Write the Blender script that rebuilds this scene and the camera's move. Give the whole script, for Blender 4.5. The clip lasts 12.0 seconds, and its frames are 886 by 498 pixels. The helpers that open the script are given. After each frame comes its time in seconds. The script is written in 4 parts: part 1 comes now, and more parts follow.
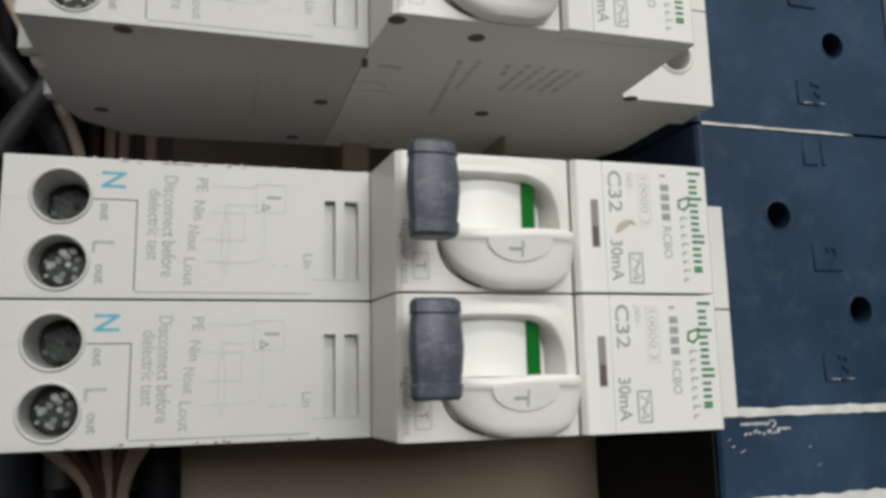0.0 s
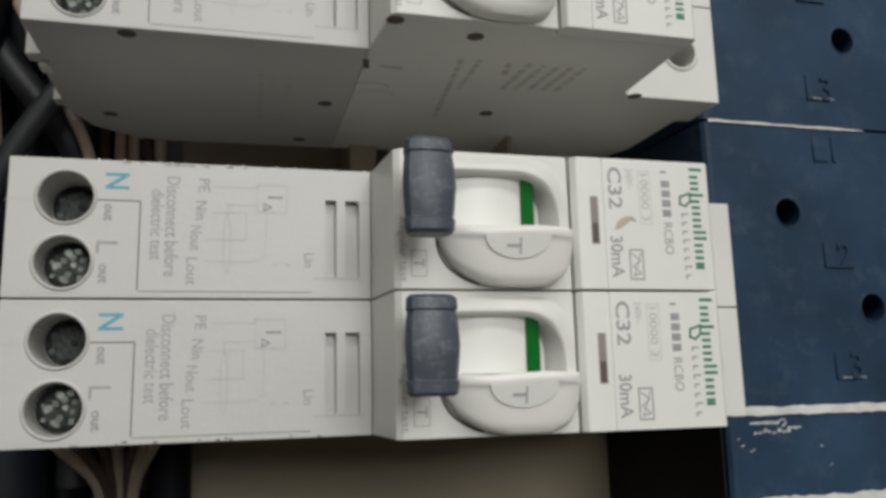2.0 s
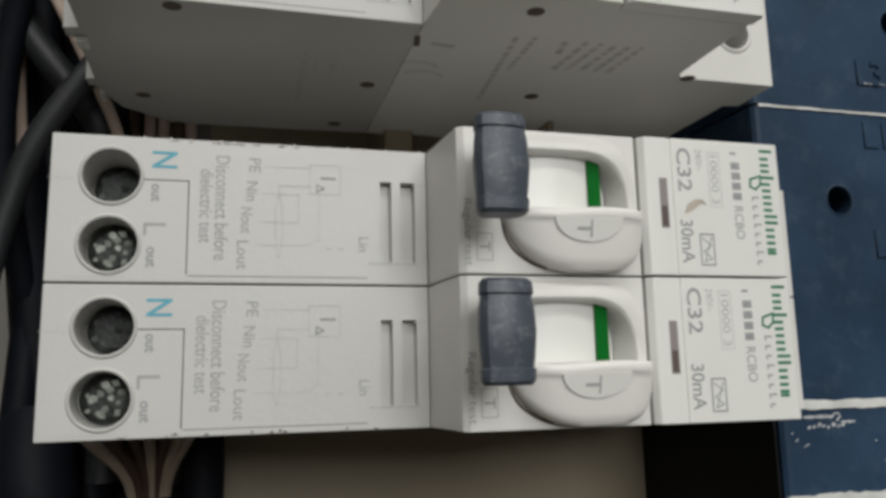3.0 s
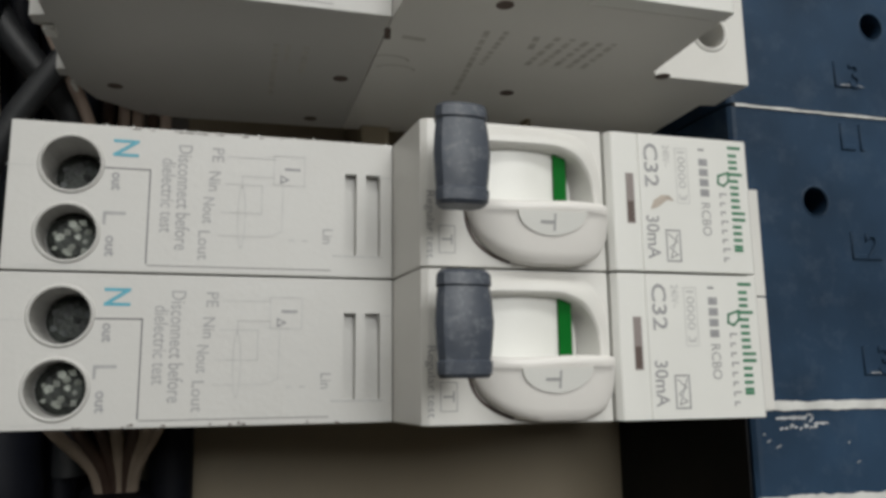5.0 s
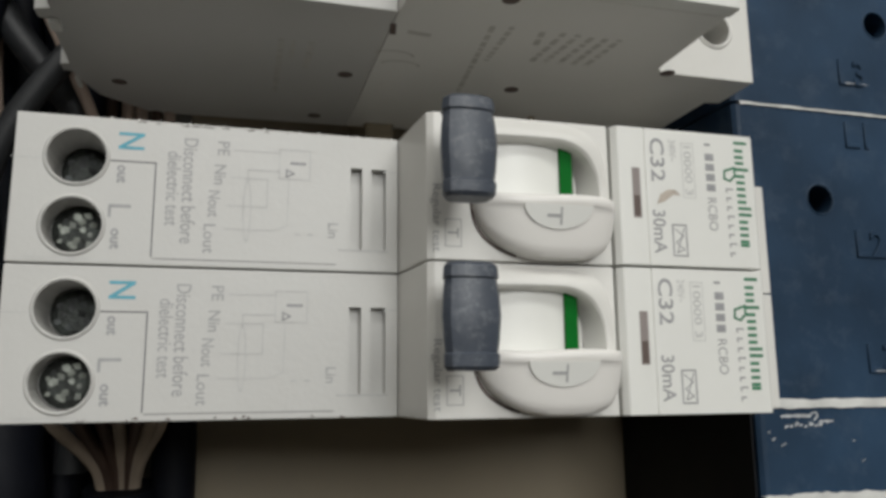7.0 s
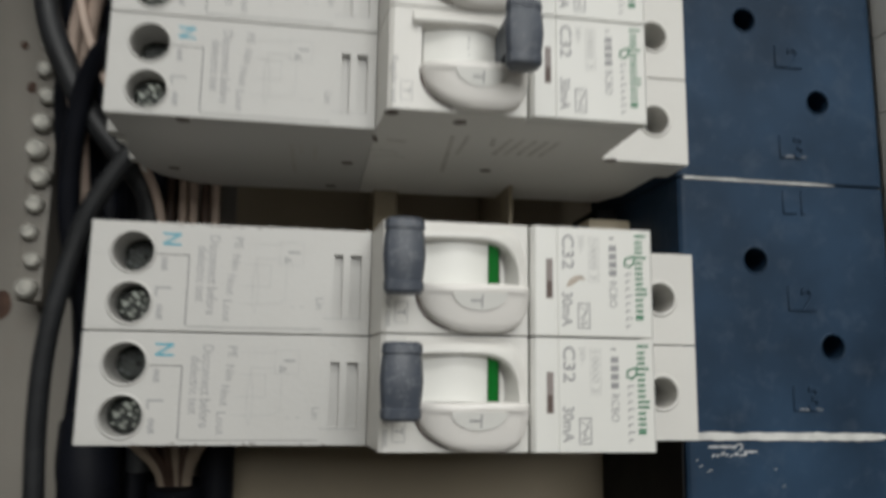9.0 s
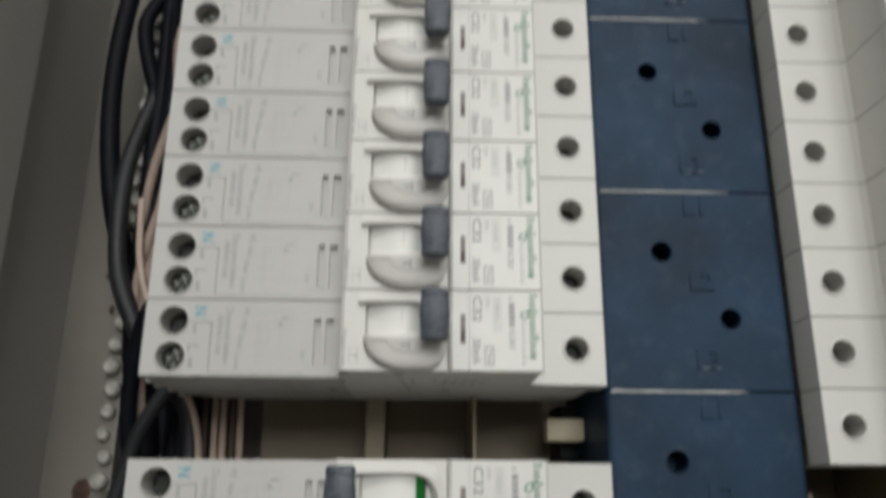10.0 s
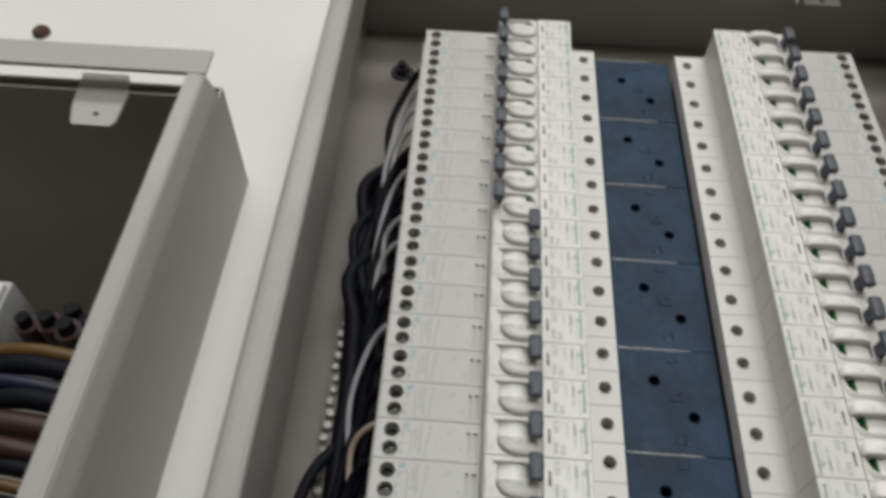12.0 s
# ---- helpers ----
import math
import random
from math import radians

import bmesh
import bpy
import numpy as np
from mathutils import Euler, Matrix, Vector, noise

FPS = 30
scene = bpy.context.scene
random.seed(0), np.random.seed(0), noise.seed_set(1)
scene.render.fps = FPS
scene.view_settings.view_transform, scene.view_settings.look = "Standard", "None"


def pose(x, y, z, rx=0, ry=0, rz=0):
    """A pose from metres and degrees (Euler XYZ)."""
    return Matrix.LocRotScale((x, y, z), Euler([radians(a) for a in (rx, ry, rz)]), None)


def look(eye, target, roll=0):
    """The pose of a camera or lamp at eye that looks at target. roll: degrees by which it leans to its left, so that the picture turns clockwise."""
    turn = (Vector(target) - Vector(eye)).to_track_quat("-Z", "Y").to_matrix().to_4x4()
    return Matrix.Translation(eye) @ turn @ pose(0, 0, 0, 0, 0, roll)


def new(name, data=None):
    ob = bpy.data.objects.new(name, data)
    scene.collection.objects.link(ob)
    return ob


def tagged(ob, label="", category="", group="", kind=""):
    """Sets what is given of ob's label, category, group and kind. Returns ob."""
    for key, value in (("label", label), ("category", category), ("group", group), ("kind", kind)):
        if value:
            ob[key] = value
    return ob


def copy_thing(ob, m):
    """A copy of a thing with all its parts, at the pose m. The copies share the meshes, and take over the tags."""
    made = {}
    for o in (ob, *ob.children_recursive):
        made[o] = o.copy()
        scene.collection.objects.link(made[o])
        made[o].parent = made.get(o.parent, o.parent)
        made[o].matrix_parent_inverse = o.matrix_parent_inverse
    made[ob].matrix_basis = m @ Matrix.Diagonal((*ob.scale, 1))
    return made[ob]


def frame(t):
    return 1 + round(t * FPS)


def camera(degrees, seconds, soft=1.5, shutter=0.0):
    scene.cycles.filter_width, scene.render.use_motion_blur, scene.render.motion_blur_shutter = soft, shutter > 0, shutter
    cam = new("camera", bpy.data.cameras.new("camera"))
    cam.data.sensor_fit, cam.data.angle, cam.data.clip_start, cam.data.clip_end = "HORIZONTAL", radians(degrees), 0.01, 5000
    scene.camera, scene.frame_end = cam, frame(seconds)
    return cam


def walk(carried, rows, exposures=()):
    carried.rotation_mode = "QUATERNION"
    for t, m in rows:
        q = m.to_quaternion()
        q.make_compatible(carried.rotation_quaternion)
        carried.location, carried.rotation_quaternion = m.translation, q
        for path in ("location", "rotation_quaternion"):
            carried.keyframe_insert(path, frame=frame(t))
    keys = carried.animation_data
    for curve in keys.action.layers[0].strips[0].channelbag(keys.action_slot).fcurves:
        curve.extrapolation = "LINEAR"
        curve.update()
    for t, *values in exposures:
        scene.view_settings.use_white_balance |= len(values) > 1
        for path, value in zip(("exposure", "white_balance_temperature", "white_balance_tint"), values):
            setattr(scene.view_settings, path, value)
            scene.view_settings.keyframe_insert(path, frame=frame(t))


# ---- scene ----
cam = camera(59.67, 12.0, 3.4, 0.5)
PATH = [
    (0.0, (0.02568, -0.09077, 1.20793), (0.5858, 1.8018, 1.5313), -1.20),
    (0.5, (0.02984, -0.09132, 1.20982), (0.5695, 1.8069, 1.5349), -1.48),
    (1.0, (0.02784, -0.09207, 1.20922), (0.5514, 1.8087, 1.5455), -1.45),
    (1.5, (0.02561, -0.09052, 1.20784), (0.5325, 1.8154, 1.5406), -1.68),
    (2.0, (0.02831, -0.09171, 1.20694), (0.5358, 1.8134, 1.5434), -1.38),
    (2.5, (0.02312, -0.08891, 1.20542), (0.5372, 1.8147, 1.5402), -1.24),
    (3.0, (0.02140, -0.08480, 1.20616), (0.5412, 1.8179, 1.5369), -1.29),
    (5.0, (0.02553, -0.08490, 1.20488), (0.5540, 1.8136, 1.5458), -0.66),
    (5.5, (0.02446, -0.08496, 1.20369), (0.5524, 1.8133, 1.5469), -0.53),
    (6.0, (0.02559, -0.08500, 1.20289), (0.5592, 1.8117, 1.5461), -0.39),
    (6.5, (0.02489, -0.08415, 1.20340), (0.5541, 1.8123, 1.5550), -0.56),
    (8.5, (0.02535, -0.08964, 1.20420), (0.5394, 1.8133, 1.5428), -0.02),
    (9.0, (0.03622, -0.11908, 1.21203), (0.3607, 1.8286, 1.5301), 0.86),
    (9.5, (0.04816, -0.14466, 1.22196), (0.1516, 1.8159, 1.6035), 1.19),
    (10.0, (0.06386, -0.16600, 1.23106), (0.1210, 1.7465, 1.8133), 0.40),
    (10.5, (0.05577, -0.19796, 1.25129), (0.1169, 1.6561, 1.9987), 0.92),
    (11.0, (0.05494, -0.24195, 1.27460), (0.0974, 1.5050, 2.2475), 2.19),
    (11.5, (0.05070, -0.27444, 1.28342), (0.0385, 1.3955, 2.3840), 2.00),
    (12.0, (0.03243, -0.30200, 1.27390), (-0.0180, 1.2958, 2.4758), 4.79),
]
EXPOSURES = [(0.0, 0.12), (1.0, -0.08), (6.5, -0.06), (9.0, -0.12), (10.5, -0.25), (11.5, -0.3), (12.0, -0.28)]
walk(cam, [(t, look(eye, target, roll)) for t, eye, target, roll in PATH], EXPOSURES)

# ---- world, light, exposure ----
world = bpy.data.worlds.new("sky")
scene.world = world
world.use_nodes = True
wn, wl = world.node_tree.nodes, world.node_tree.links
sky = wn.new("ShaderNodeTexSky")
sky.sky_type = "NISHITA"
sky.sun_disc = False
sky.sun_elevation, sky.sun_rotation = radians(38), radians(160)
wl.new(sky.outputs[0], wn["Background"].inputs[0])
wn["Background"].inputs[1].default_value = 0.1


def area_lamp(name, m, sx, sy, watts, colour):
    data = bpy.data.lights.new(name, "AREA")
    data.shape, data.size, data.size_y, data.energy, data.color = "RECTANGLE", sx, sy, watts, colour
    ob = new(name, data)
    ob.matrix_world = m
    return ob


LIGHT_OPENING = (-0.35, 1.05, 1.48, 2.62)     # x0, x1, z0, z1 of the unseen opening cut for the front light
# Front and overhead lamps are both added; no source is in view
area_lamp("added_front_light", look((0.35, -2.73, 2.05), (0.35, 0.0, 2.05)), 1.35, 1.08, 41, (1.0, 0.995, 0.955))
tagged(area_lamp("added_overhead_light", look((0.0, -1.25, 2.72), (0.0, -1.25, 0)), 2.9, 0.4, 27, (0.995, 1.0, 0.96)), "added unseen lamp panel under the ceiling", "lamp")


# ---- materials ----
def material(name, colour, rough=0.5, metal=0.0, vary=0.06, scale=60.0, bump=0.05, fine=1500.0, dust=0.0, dust_colour=(0.5, 0.5, 0.48), coat=0.0, per_object=0.0):
    m = bpy.data.materials.new(name)
    m.use_nodes = True
    n, l = m.node_tree.nodes, m.node_tree.links
    b = n["Principled BSDF"]
    b.inputs["Roughness"].default_value, b.inputs["Metallic"].default_value = rough, metal
    b.inputs["Coat Weight"].default_value = coat
    tc = n.new("ShaderNodeTexCoord")
    big = n.new("ShaderNodeTexNoise")
    big.inputs["Scale"].default_value, big.inputs["Detail"].default_value = scale, 6
    small = n.new("ShaderNodeTexNoise")
    small.inputs["Scale"].default_value, small.inputs["Detail"].default_value = fine, 3
    l.new(tc.outputs["Object"], big.inputs["Vector"])
    l.new(tc.outputs["Object"], small.inputs["Vector"])
    ramp = n.new("ShaderNodeMapRange")
    ramp.inputs["From Min"].default_value, ramp.inputs["From Max"].default_value = 0.3, 0.7
    ramp.inputs["To Min"].default_value, ramp.inputs["To Max"].default_value = 1 - vary, 1 + vary
    l.new(big.outputs["Fac"], ramp.inputs["Value"])
    mul = n.new("ShaderNodeVectorMath")
    mul.operation = "SCALE"
    mul.inputs[0].default_value = colour
    last = ramp.outputs["Result"]
    if per_object:
        info = n.new("ShaderNodeObjectInfo")
        r2 = n.new("ShaderNodeMapRange")
        r2.inputs["To Min"].default_value, r2.inputs["To Max"].default_value = 1 - per_object, 1 + per_object
        l.new(info.outputs["Random"], r2.inputs["Value"])
        mm = n.new("ShaderNodeMath")
        mm.operation = "MULTIPLY"
        l.new(last, mm.inputs[0])
        l.new(r2.outputs["Result"], mm.inputs[1])
        last = mm.outputs[0]
    l.new(last, mul.inputs["Scale"])
    out = mul.outputs["Vector"]
    if dust:
        spots = n.new("ShaderNodeTexNoise")
        spots.inputs["Scale"].default_value, spots.inputs["Detail"].default_value, spots.inputs["Roughness"].default_value = scale * 5, 8, 0.7
        l.new(tc.outputs["Object"], spots.inputs["Vector"])
        cut = n.new("ShaderNodeMapRange")
        cut.inputs["From Min"].default_value, cut.inputs["From Max"].default_value, cut.inputs["To Max"].default_value = 0.52, 0.78, dust
        l.new(spots.outputs["Fac"], cut.inputs["Value"])
        mix = n.new("ShaderNodeMix")
        mix.data_type = "RGBA"
        l.new(cut.outputs["Result"], mix.inputs["Factor"])
        l.new(out, mix.inputs[6])
        mix.inputs[7].default_value = (*dust_colour, 1)
        out = mix.outputs[2]
    l.new(out, b.inputs["Base Color"])
    rr = n.new("ShaderNodeMapRange")
    rr.inputs["To Min"].default_value, rr.inputs["To Max"].default_value = max(0.02, rough - 0.1), min(1, rough + 0.12)
    l.new(big.outputs["Fac"], rr.inputs["Value"])
    l.new(rr.outputs["Result"], b.inputs["Roughness"])
    if bump:
        bp = n.new("ShaderNodeBump")
        bp.inputs["Strength"].default_value, bp.inputs["Distance"].default_value = bump, 0.0004
        l.new(small.outputs["Fac"], bp.inputs["Height"])
        l.new(bp.outputs["Normal"], b.inputs["Normal"])
    return m


M_WHITE = material("white_moulded_plastic", (0.69, 0.68, 0.65), 0.42, vary=0.025, scale=45, bump=0.06, dust=0.12, dust_colour=(0.55, 0.52, 0.47), per_object=0.02)
# M_WHITE's plastic, darkened so the set-back terminal blocks look shaded
M_BLOCK = material("white_plastic_toned_for_shade", (0.515, 0.51, 0.493), 0.45, vary=0.03, scale=45, bump=0.07, dust=0.12, dust_colour=(0.45, 0.42, 0.38), per_object=0.025)
M_WHITE2 = material("white_label_plastic", (0.73, 0.73, 0.70), 0.38, vary=0.02, scale=60, bump=0.04, dust=0.1, dust_colour=(0.55, 0.53, 0.5), per_object=0.02)
M_HOOD = material("white_gloss_plastic", (0.77, 0.75, 0.72), 0.3, vary=0.02, scale=60, bump=0.03)
M_HANDLE = material("slate_blue_toggle_plastic", (0.054, 0.065, 0.087), 0.45, vary=0.14, scale=160, bump=0.12, dust=0.4, dust_colour=(0.36, 0.38, 0.40))
M_GREEN = material("green_indicator_plastic", (0.0, 0.115, 0.012), 0.5, vary=0.05)
M_GREEN.node_tree.nodes["Principled BSDF"].inputs["Specular IOR Level"].default_value = 0.08
M_PRINT = material("grey_print", (0.31, 0.31, 0.32), 0.6, vary=0.15, scale=900, bump=0)
M_PRINT2 = material("light_grey_print", (0.35, 0.35, 0.355), 0.6, vary=0.12, scale=700, bump=0)
M_FAINT = material("pale_grey_print", (0.46, 0.46, 0.455), 0.6, vary=0.1, scale=900, bump=0)
M_DARKPRINT = material("dark_print", (0.10, 0.10, 0.11), 0.6, vary=0.15, scale=900, bump=0)
M_BLUEPRINT = material("cyan_print", (0.10, 0.36, 0.46), 0.6, vary=0.1, scale=900, bump=0)
M_GREENPRINT = material("green_print", (0.02, 0.17, 0.08), 0.55, vary=0.1, scale=900, bump=0)
M_HOLE = material("dark_hole", (0.02, 0.018, 0.016), 0.8, bump=0)
M_SLOT = material("brown_slot", (0.10, 0.07, 0.06), 0.6, bump=0)
M_LABSLOT = material("grey_brown_slot", (0.25, 0.215, 0.205), 0.6, bump=0)
M_SCREW = material("zinc_screw", (0.03, 0.034, 0.031), 0.5, metal=0.5, vary=0.95, scale=480, bump=0.4)
M_BEAD = material("dull_zinc_bead", (0.42, 0.41, 0.37), 0.45, metal=0.3, vary=0.4, scale=300, bump=0.2)
# Dark copy of the facet zinc, painting in the deeper hole's shade
M_SHADEFACET = material("zinc_facet_toned_for_shade", (0.045, 0.05, 0.05), 0.5, metal=0.4, vary=0.9, scale=420, bump=0.4)
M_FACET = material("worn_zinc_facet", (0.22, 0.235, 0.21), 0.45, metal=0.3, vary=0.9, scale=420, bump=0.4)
M_NAVY = material("navy_busbar_cover_plastic", (0.019, 0.041, 0.076), 0.5, vary=0.4, scale=35, bump=0.1, fine=900, dust=0.12, dust_colour=(0.25, 0.28, 0.32))
M_NAVY.node_tree.nodes["Principled BSDF"].inputs["Specular IOR Level"].default_value = 0.16
M_NAVYEDGE = material("scuffed_pale_edge", (0.60, 0.60, 0.58), 0.6, vary=0.14, scale=300, bump=0.1)
M_MARKWEAR = material("rubbed_mark", (0.42, 0.43, 0.44), 0.6, vary=0.5, scale=600, bump=0.1)
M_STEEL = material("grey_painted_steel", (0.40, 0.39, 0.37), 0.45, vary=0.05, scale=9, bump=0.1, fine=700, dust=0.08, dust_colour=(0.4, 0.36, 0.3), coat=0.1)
# Dusty paint like M_STEEL, its base lowered to hold the recess's shade
M_BACK = material("dusty_shade_toned_steel", (0.215, 0.2, 0.175), 0.55, vary=0.12, scale=22, bump=0.12, fine=700, dust=0.45, dust_colour=(0.24, 0.2, 0.17))
M_TRAY = material("beige_galvanised_tray", (0.31, 0.26, 0.185), 0.55, vary=0.14, scale=14, bump=0.12, fine=700, dust=0.25, dust_colour=(0.22, 0.2, 0.17))
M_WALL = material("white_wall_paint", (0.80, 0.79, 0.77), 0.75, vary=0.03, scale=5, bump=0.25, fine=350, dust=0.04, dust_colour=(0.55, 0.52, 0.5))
# Unseen walls and floor are invented dark, so undersides get little bounce
M_DULL = material("low_bounce_wall_paint", (0.12, 0.108, 0.09), 0.8, vary=0.05, scale=4, bump=0.2, fine=300)
M_FLOOR = material("low_bounce_floor", (0.045, 0.042, 0.036), 0.4, vary=0.1, scale=3, bump=0.05)
M_BLACK = material("black_cable_sheath", (0.004, 0.005, 0.009), 0.62, vary=0.25, scale=120, bump=0.15, dust=0.04, dust_colour=(0.08, 0.085, 0.1))
M_BLACK.node_tree.nodes["Principled BSDF"].inputs["Specular IOR Level"].default_value = 0.2
M_DARKGREY = material("dusty_dark_grey_cable_sheath", (0.014, 0.0155, 0.018), 0.55, vary=0.3, scale=90, bump=0.15, dust=0.2, dust_colour=(0.1, 0.1, 0.1))
M_BEIGE = material("pinkish_beige_cable_sheath", (0.46, 0.36, 0.30), 0.5, vary=0.12, scale=120, bump=0.1)
# Dirty beige conductor, darker than M_BEIGE to carry the shade below the breakers
M_SHADEBEIGE = material("dirty_beige_toned_for_shade", (0.31, 0.25, 0.195), 0.6, vary=0.2, scale=160, bump=0.1)
M_BROWNC = material("dark_brown_conductor", (0.06, 0.035, 0.025), 0.55, vary=0.2, scale=160, bump=0.1)
M_GREYC = material("grey_cable_sheath", (0.40, 0.40, 0.41), 0.5, vary=0.15, scale=120, bump=0.1)
M_CREAM = material("cream_plastic", (0.60, 0.52, 0.38), 0.45, vary=0.06, scale=200)
M_RUST = material("brown_rust", (0.075, 0.042, 0.03), 0.85, vary=0.4, scale=250, bump=0.3)
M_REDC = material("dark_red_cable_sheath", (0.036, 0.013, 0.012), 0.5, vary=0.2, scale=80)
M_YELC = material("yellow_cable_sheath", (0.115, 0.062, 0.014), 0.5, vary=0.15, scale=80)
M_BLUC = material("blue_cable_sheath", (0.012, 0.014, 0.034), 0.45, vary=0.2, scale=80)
M_BLACKPL = material("black_plastic", (0.004, 0.005, 0.007), 0.55, vary=0.2, scale=150, bump=0.1)
M_BLACKPL.node_tree.nodes["Principled BSDF"].inputs["Specular IOR Level"].default_value = 0.2

MM = 0.001


# ---- mesh helpers (millimetres in, metres out) ----
def link_mesh(name, bm, mat, smooth=False):
    me = bpy.data.meshes.new(name)
    bmesh.ops.recalc_face_normals(bm, faces=bm.faces)
    for v in bm.verts:
        v.co *= MM
    if smooth:
        for f in bm.faces:
            f.smooth = True
    bm.to_mesh(me)
    bm.free()
    me.materials.append(mat)
    if smooth:
        me.set_sharp_from_angle(angle=radians(38))
    return new(name, me)


def part(name, bm, mat, parent, label="", smooth=False):
    ob = link_mesh(name, bm, mat, smooth)
    ob.parent = parent
    if label:
        tagged(ob, label)
    return ob


def thing(name, label, category, group="", kind=""):
    return tagged(new(name), label, category, group, kind)


def solid(name, bm, mat, label="", category="", group="", kind="", smooth=False):
    return tagged(link_mesh(name, bm, mat, smooth), label, category, group, kind)


def box(bm, x0, x1, y0, y1, z0, z1, bevel=0.0):
    vs = [bm.verts.new((x, y, z)) for x in (x0, x1) for y in (y0, y1) for z in (z0, z1)]
    fs = [bm.faces.new([vs[i] for i in q]) for q in ((0, 1, 3, 2), (4, 6, 7, 5), (0, 4, 5, 1), (2, 3, 7, 6), (0, 2, 6, 4), (1, 5, 7, 3))]
    if bevel:
        es = list({e for f in fs for e in f.edges})
        bmesh.ops.recalc_face_normals(bm, faces=fs)
        bmesh.ops.bevel(bm, geom=es, offset=bevel, segments=2, affect="EDGES", profile=0.6)
    return bm


def prism(bm, pts, z0, z1, skip=()):
    """A plan outline (x, y) raised from z0 to z1; the side faces numbered in skip are left open."""
    lo = [bm.verts.new((x, y, z0)) for x, y in pts]
    hi = [bm.verts.new((x, y, z1)) for x, y in pts]
    bm.faces.new(lo[::-1])
    bm.faces.new(hi)
    k = len(pts)
    for i in range(k):
        if i not in skip:
            bm.faces.new((lo[i], lo[(i + 1) % k], hi[(i + 1) % k], hi[i]))
    return bm


def soften(bm, a, b, width=0.16):
    """Round the outer corners of a body whose outline runs from z = a to z = b."""
    bmesh.ops.remove_doubles(bm, verts=bm.verts, dist=0.002)
    bmesh.ops.recalc_face_normals(bm, faces=bm.faces)
    ends = lambda v: min(abs(v.co.z - a), abs(v.co.z - b)) < 0.001
    es = [e for e in bm.edges if len(e.link_faces) == 2 and ends(e.verts[0]) and ends(e.verts[1]) and e.is_convex and e.calc_face_angle() > 0.5]
    bmesh.ops.bevel(bm, geom=es, offset=width, segments=2, affect="EDGES", profile=0.6, clamp_overlap=True)


def plate_with_holes(bm, x0, x1, z0, z1, y, rounds=(), slots=(), outline=None):
    """A face at depth y with round holes (x, z, r, depth) and slots (x0, x1, z0, z1, depth), each with its own walls and bottom."""
    edges = []

    def loop(pts):
        vs = [bm.verts.new((px, y, pz)) for px, pz in pts]
        es = [bm.edges.new((vs[i], vs[(i + 1) % len(vs)])) for i in range(len(vs))]
        edges.extend(es)
        return vs

    loop(outline or [(x0, z0), (x1, z0), (x1, z1), (x0, z1)])
    sunk = [([(cx + r * math.cos(a * math.tau / 24), cz + r * math.sin(a * math.tau / 24)) for a in range(24)], d) for cx, cz, r, d in rounds]
    sunk += [([(a, c), (b, c), (b, e), (a, e)], d) for a, b, c, e, d in slots]
    for pts, d in sunk:
        vs = loop(pts)
        deep = [bm.verts.new((v.co.x, y + d, v.co.z)) for v in vs]
        for i in range(len(vs)):
            j = (i + 1) % len(vs)
            bm.faces.new((vs[i], vs[j], deep[j], deep[i]))
        bm.faces.new(deep)
    bmesh.ops.triangle_fill(bm, edges=edges, use_beauty=True)
    return bm


def ring(bm, cx, cz, y, r0, r1, high, seg=28):
    """A raised rim facing the viewer."""
    rows = []
    for r, h in ((r0, 0.6), (r0, -high * 0.6), ((r0 + r1) / 2, -high), (r1, -high * 0.5), (r1 + 0.15, 0.02)):
        rows.append([bm.verts.new((cx + r * math.cos(a * math.tau / seg), y + h, cz + r * math.sin(a * math.tau / seg))) for a in range(seg)])
    for a, b in zip(rows, rows[1:]):
        for i in range(seg):
            bm.faces.new((a[i], a[(i + 1) % seg], b[(i + 1) % seg], b[i]))
    return bm


def disc(bm, cx, cz, y, r, high, seg=20, dome=0.0):
    """A short round stud along y, its front at y - high."""
    back = [bm.verts.new((cx + r * math.cos(a * math.tau / seg), y, cz + r * math.sin(a * math.tau / seg))) for a in range(seg)]
    rim = [bm.verts.new((v.co.x, y - high, v.co.z)) for v in back]
    top = [bm.verts.new((cx + (v.co.x - cx) * 0.7, y - high - dome, cz + (v.co.z - cz) * 0.7)) for v in back]
    for a, b in ((back, rim), (rim, top)):
        for i in range(seg):
            bm.faces.new((a[i], a[(i + 1) % seg], b[(i + 1) % seg], b[i]))
    bm.faces.new(top)
    return bm


def smooth_path(pts, steps=6):
    pts = [Vector(p) for p in pts]
    out = []
    for i in range(len(pts) - 1):
        p0, p1, p2, p3 = pts[max(i - 1, 0)], pts[i], pts[i + 1], pts[min(i + 2, len(pts) - 1)]
        for s in range(steps):
            t = s / steps
            out.append(0.5 * (2 * p1 + (p2 - p0) * t + (2 * p0 - 5 * p1 + 4 * p2 - p3) * t * t + (3 * p1 - p0 - 3 * p2 + p3) * t ** 3))
    return out + [pts[-1]]


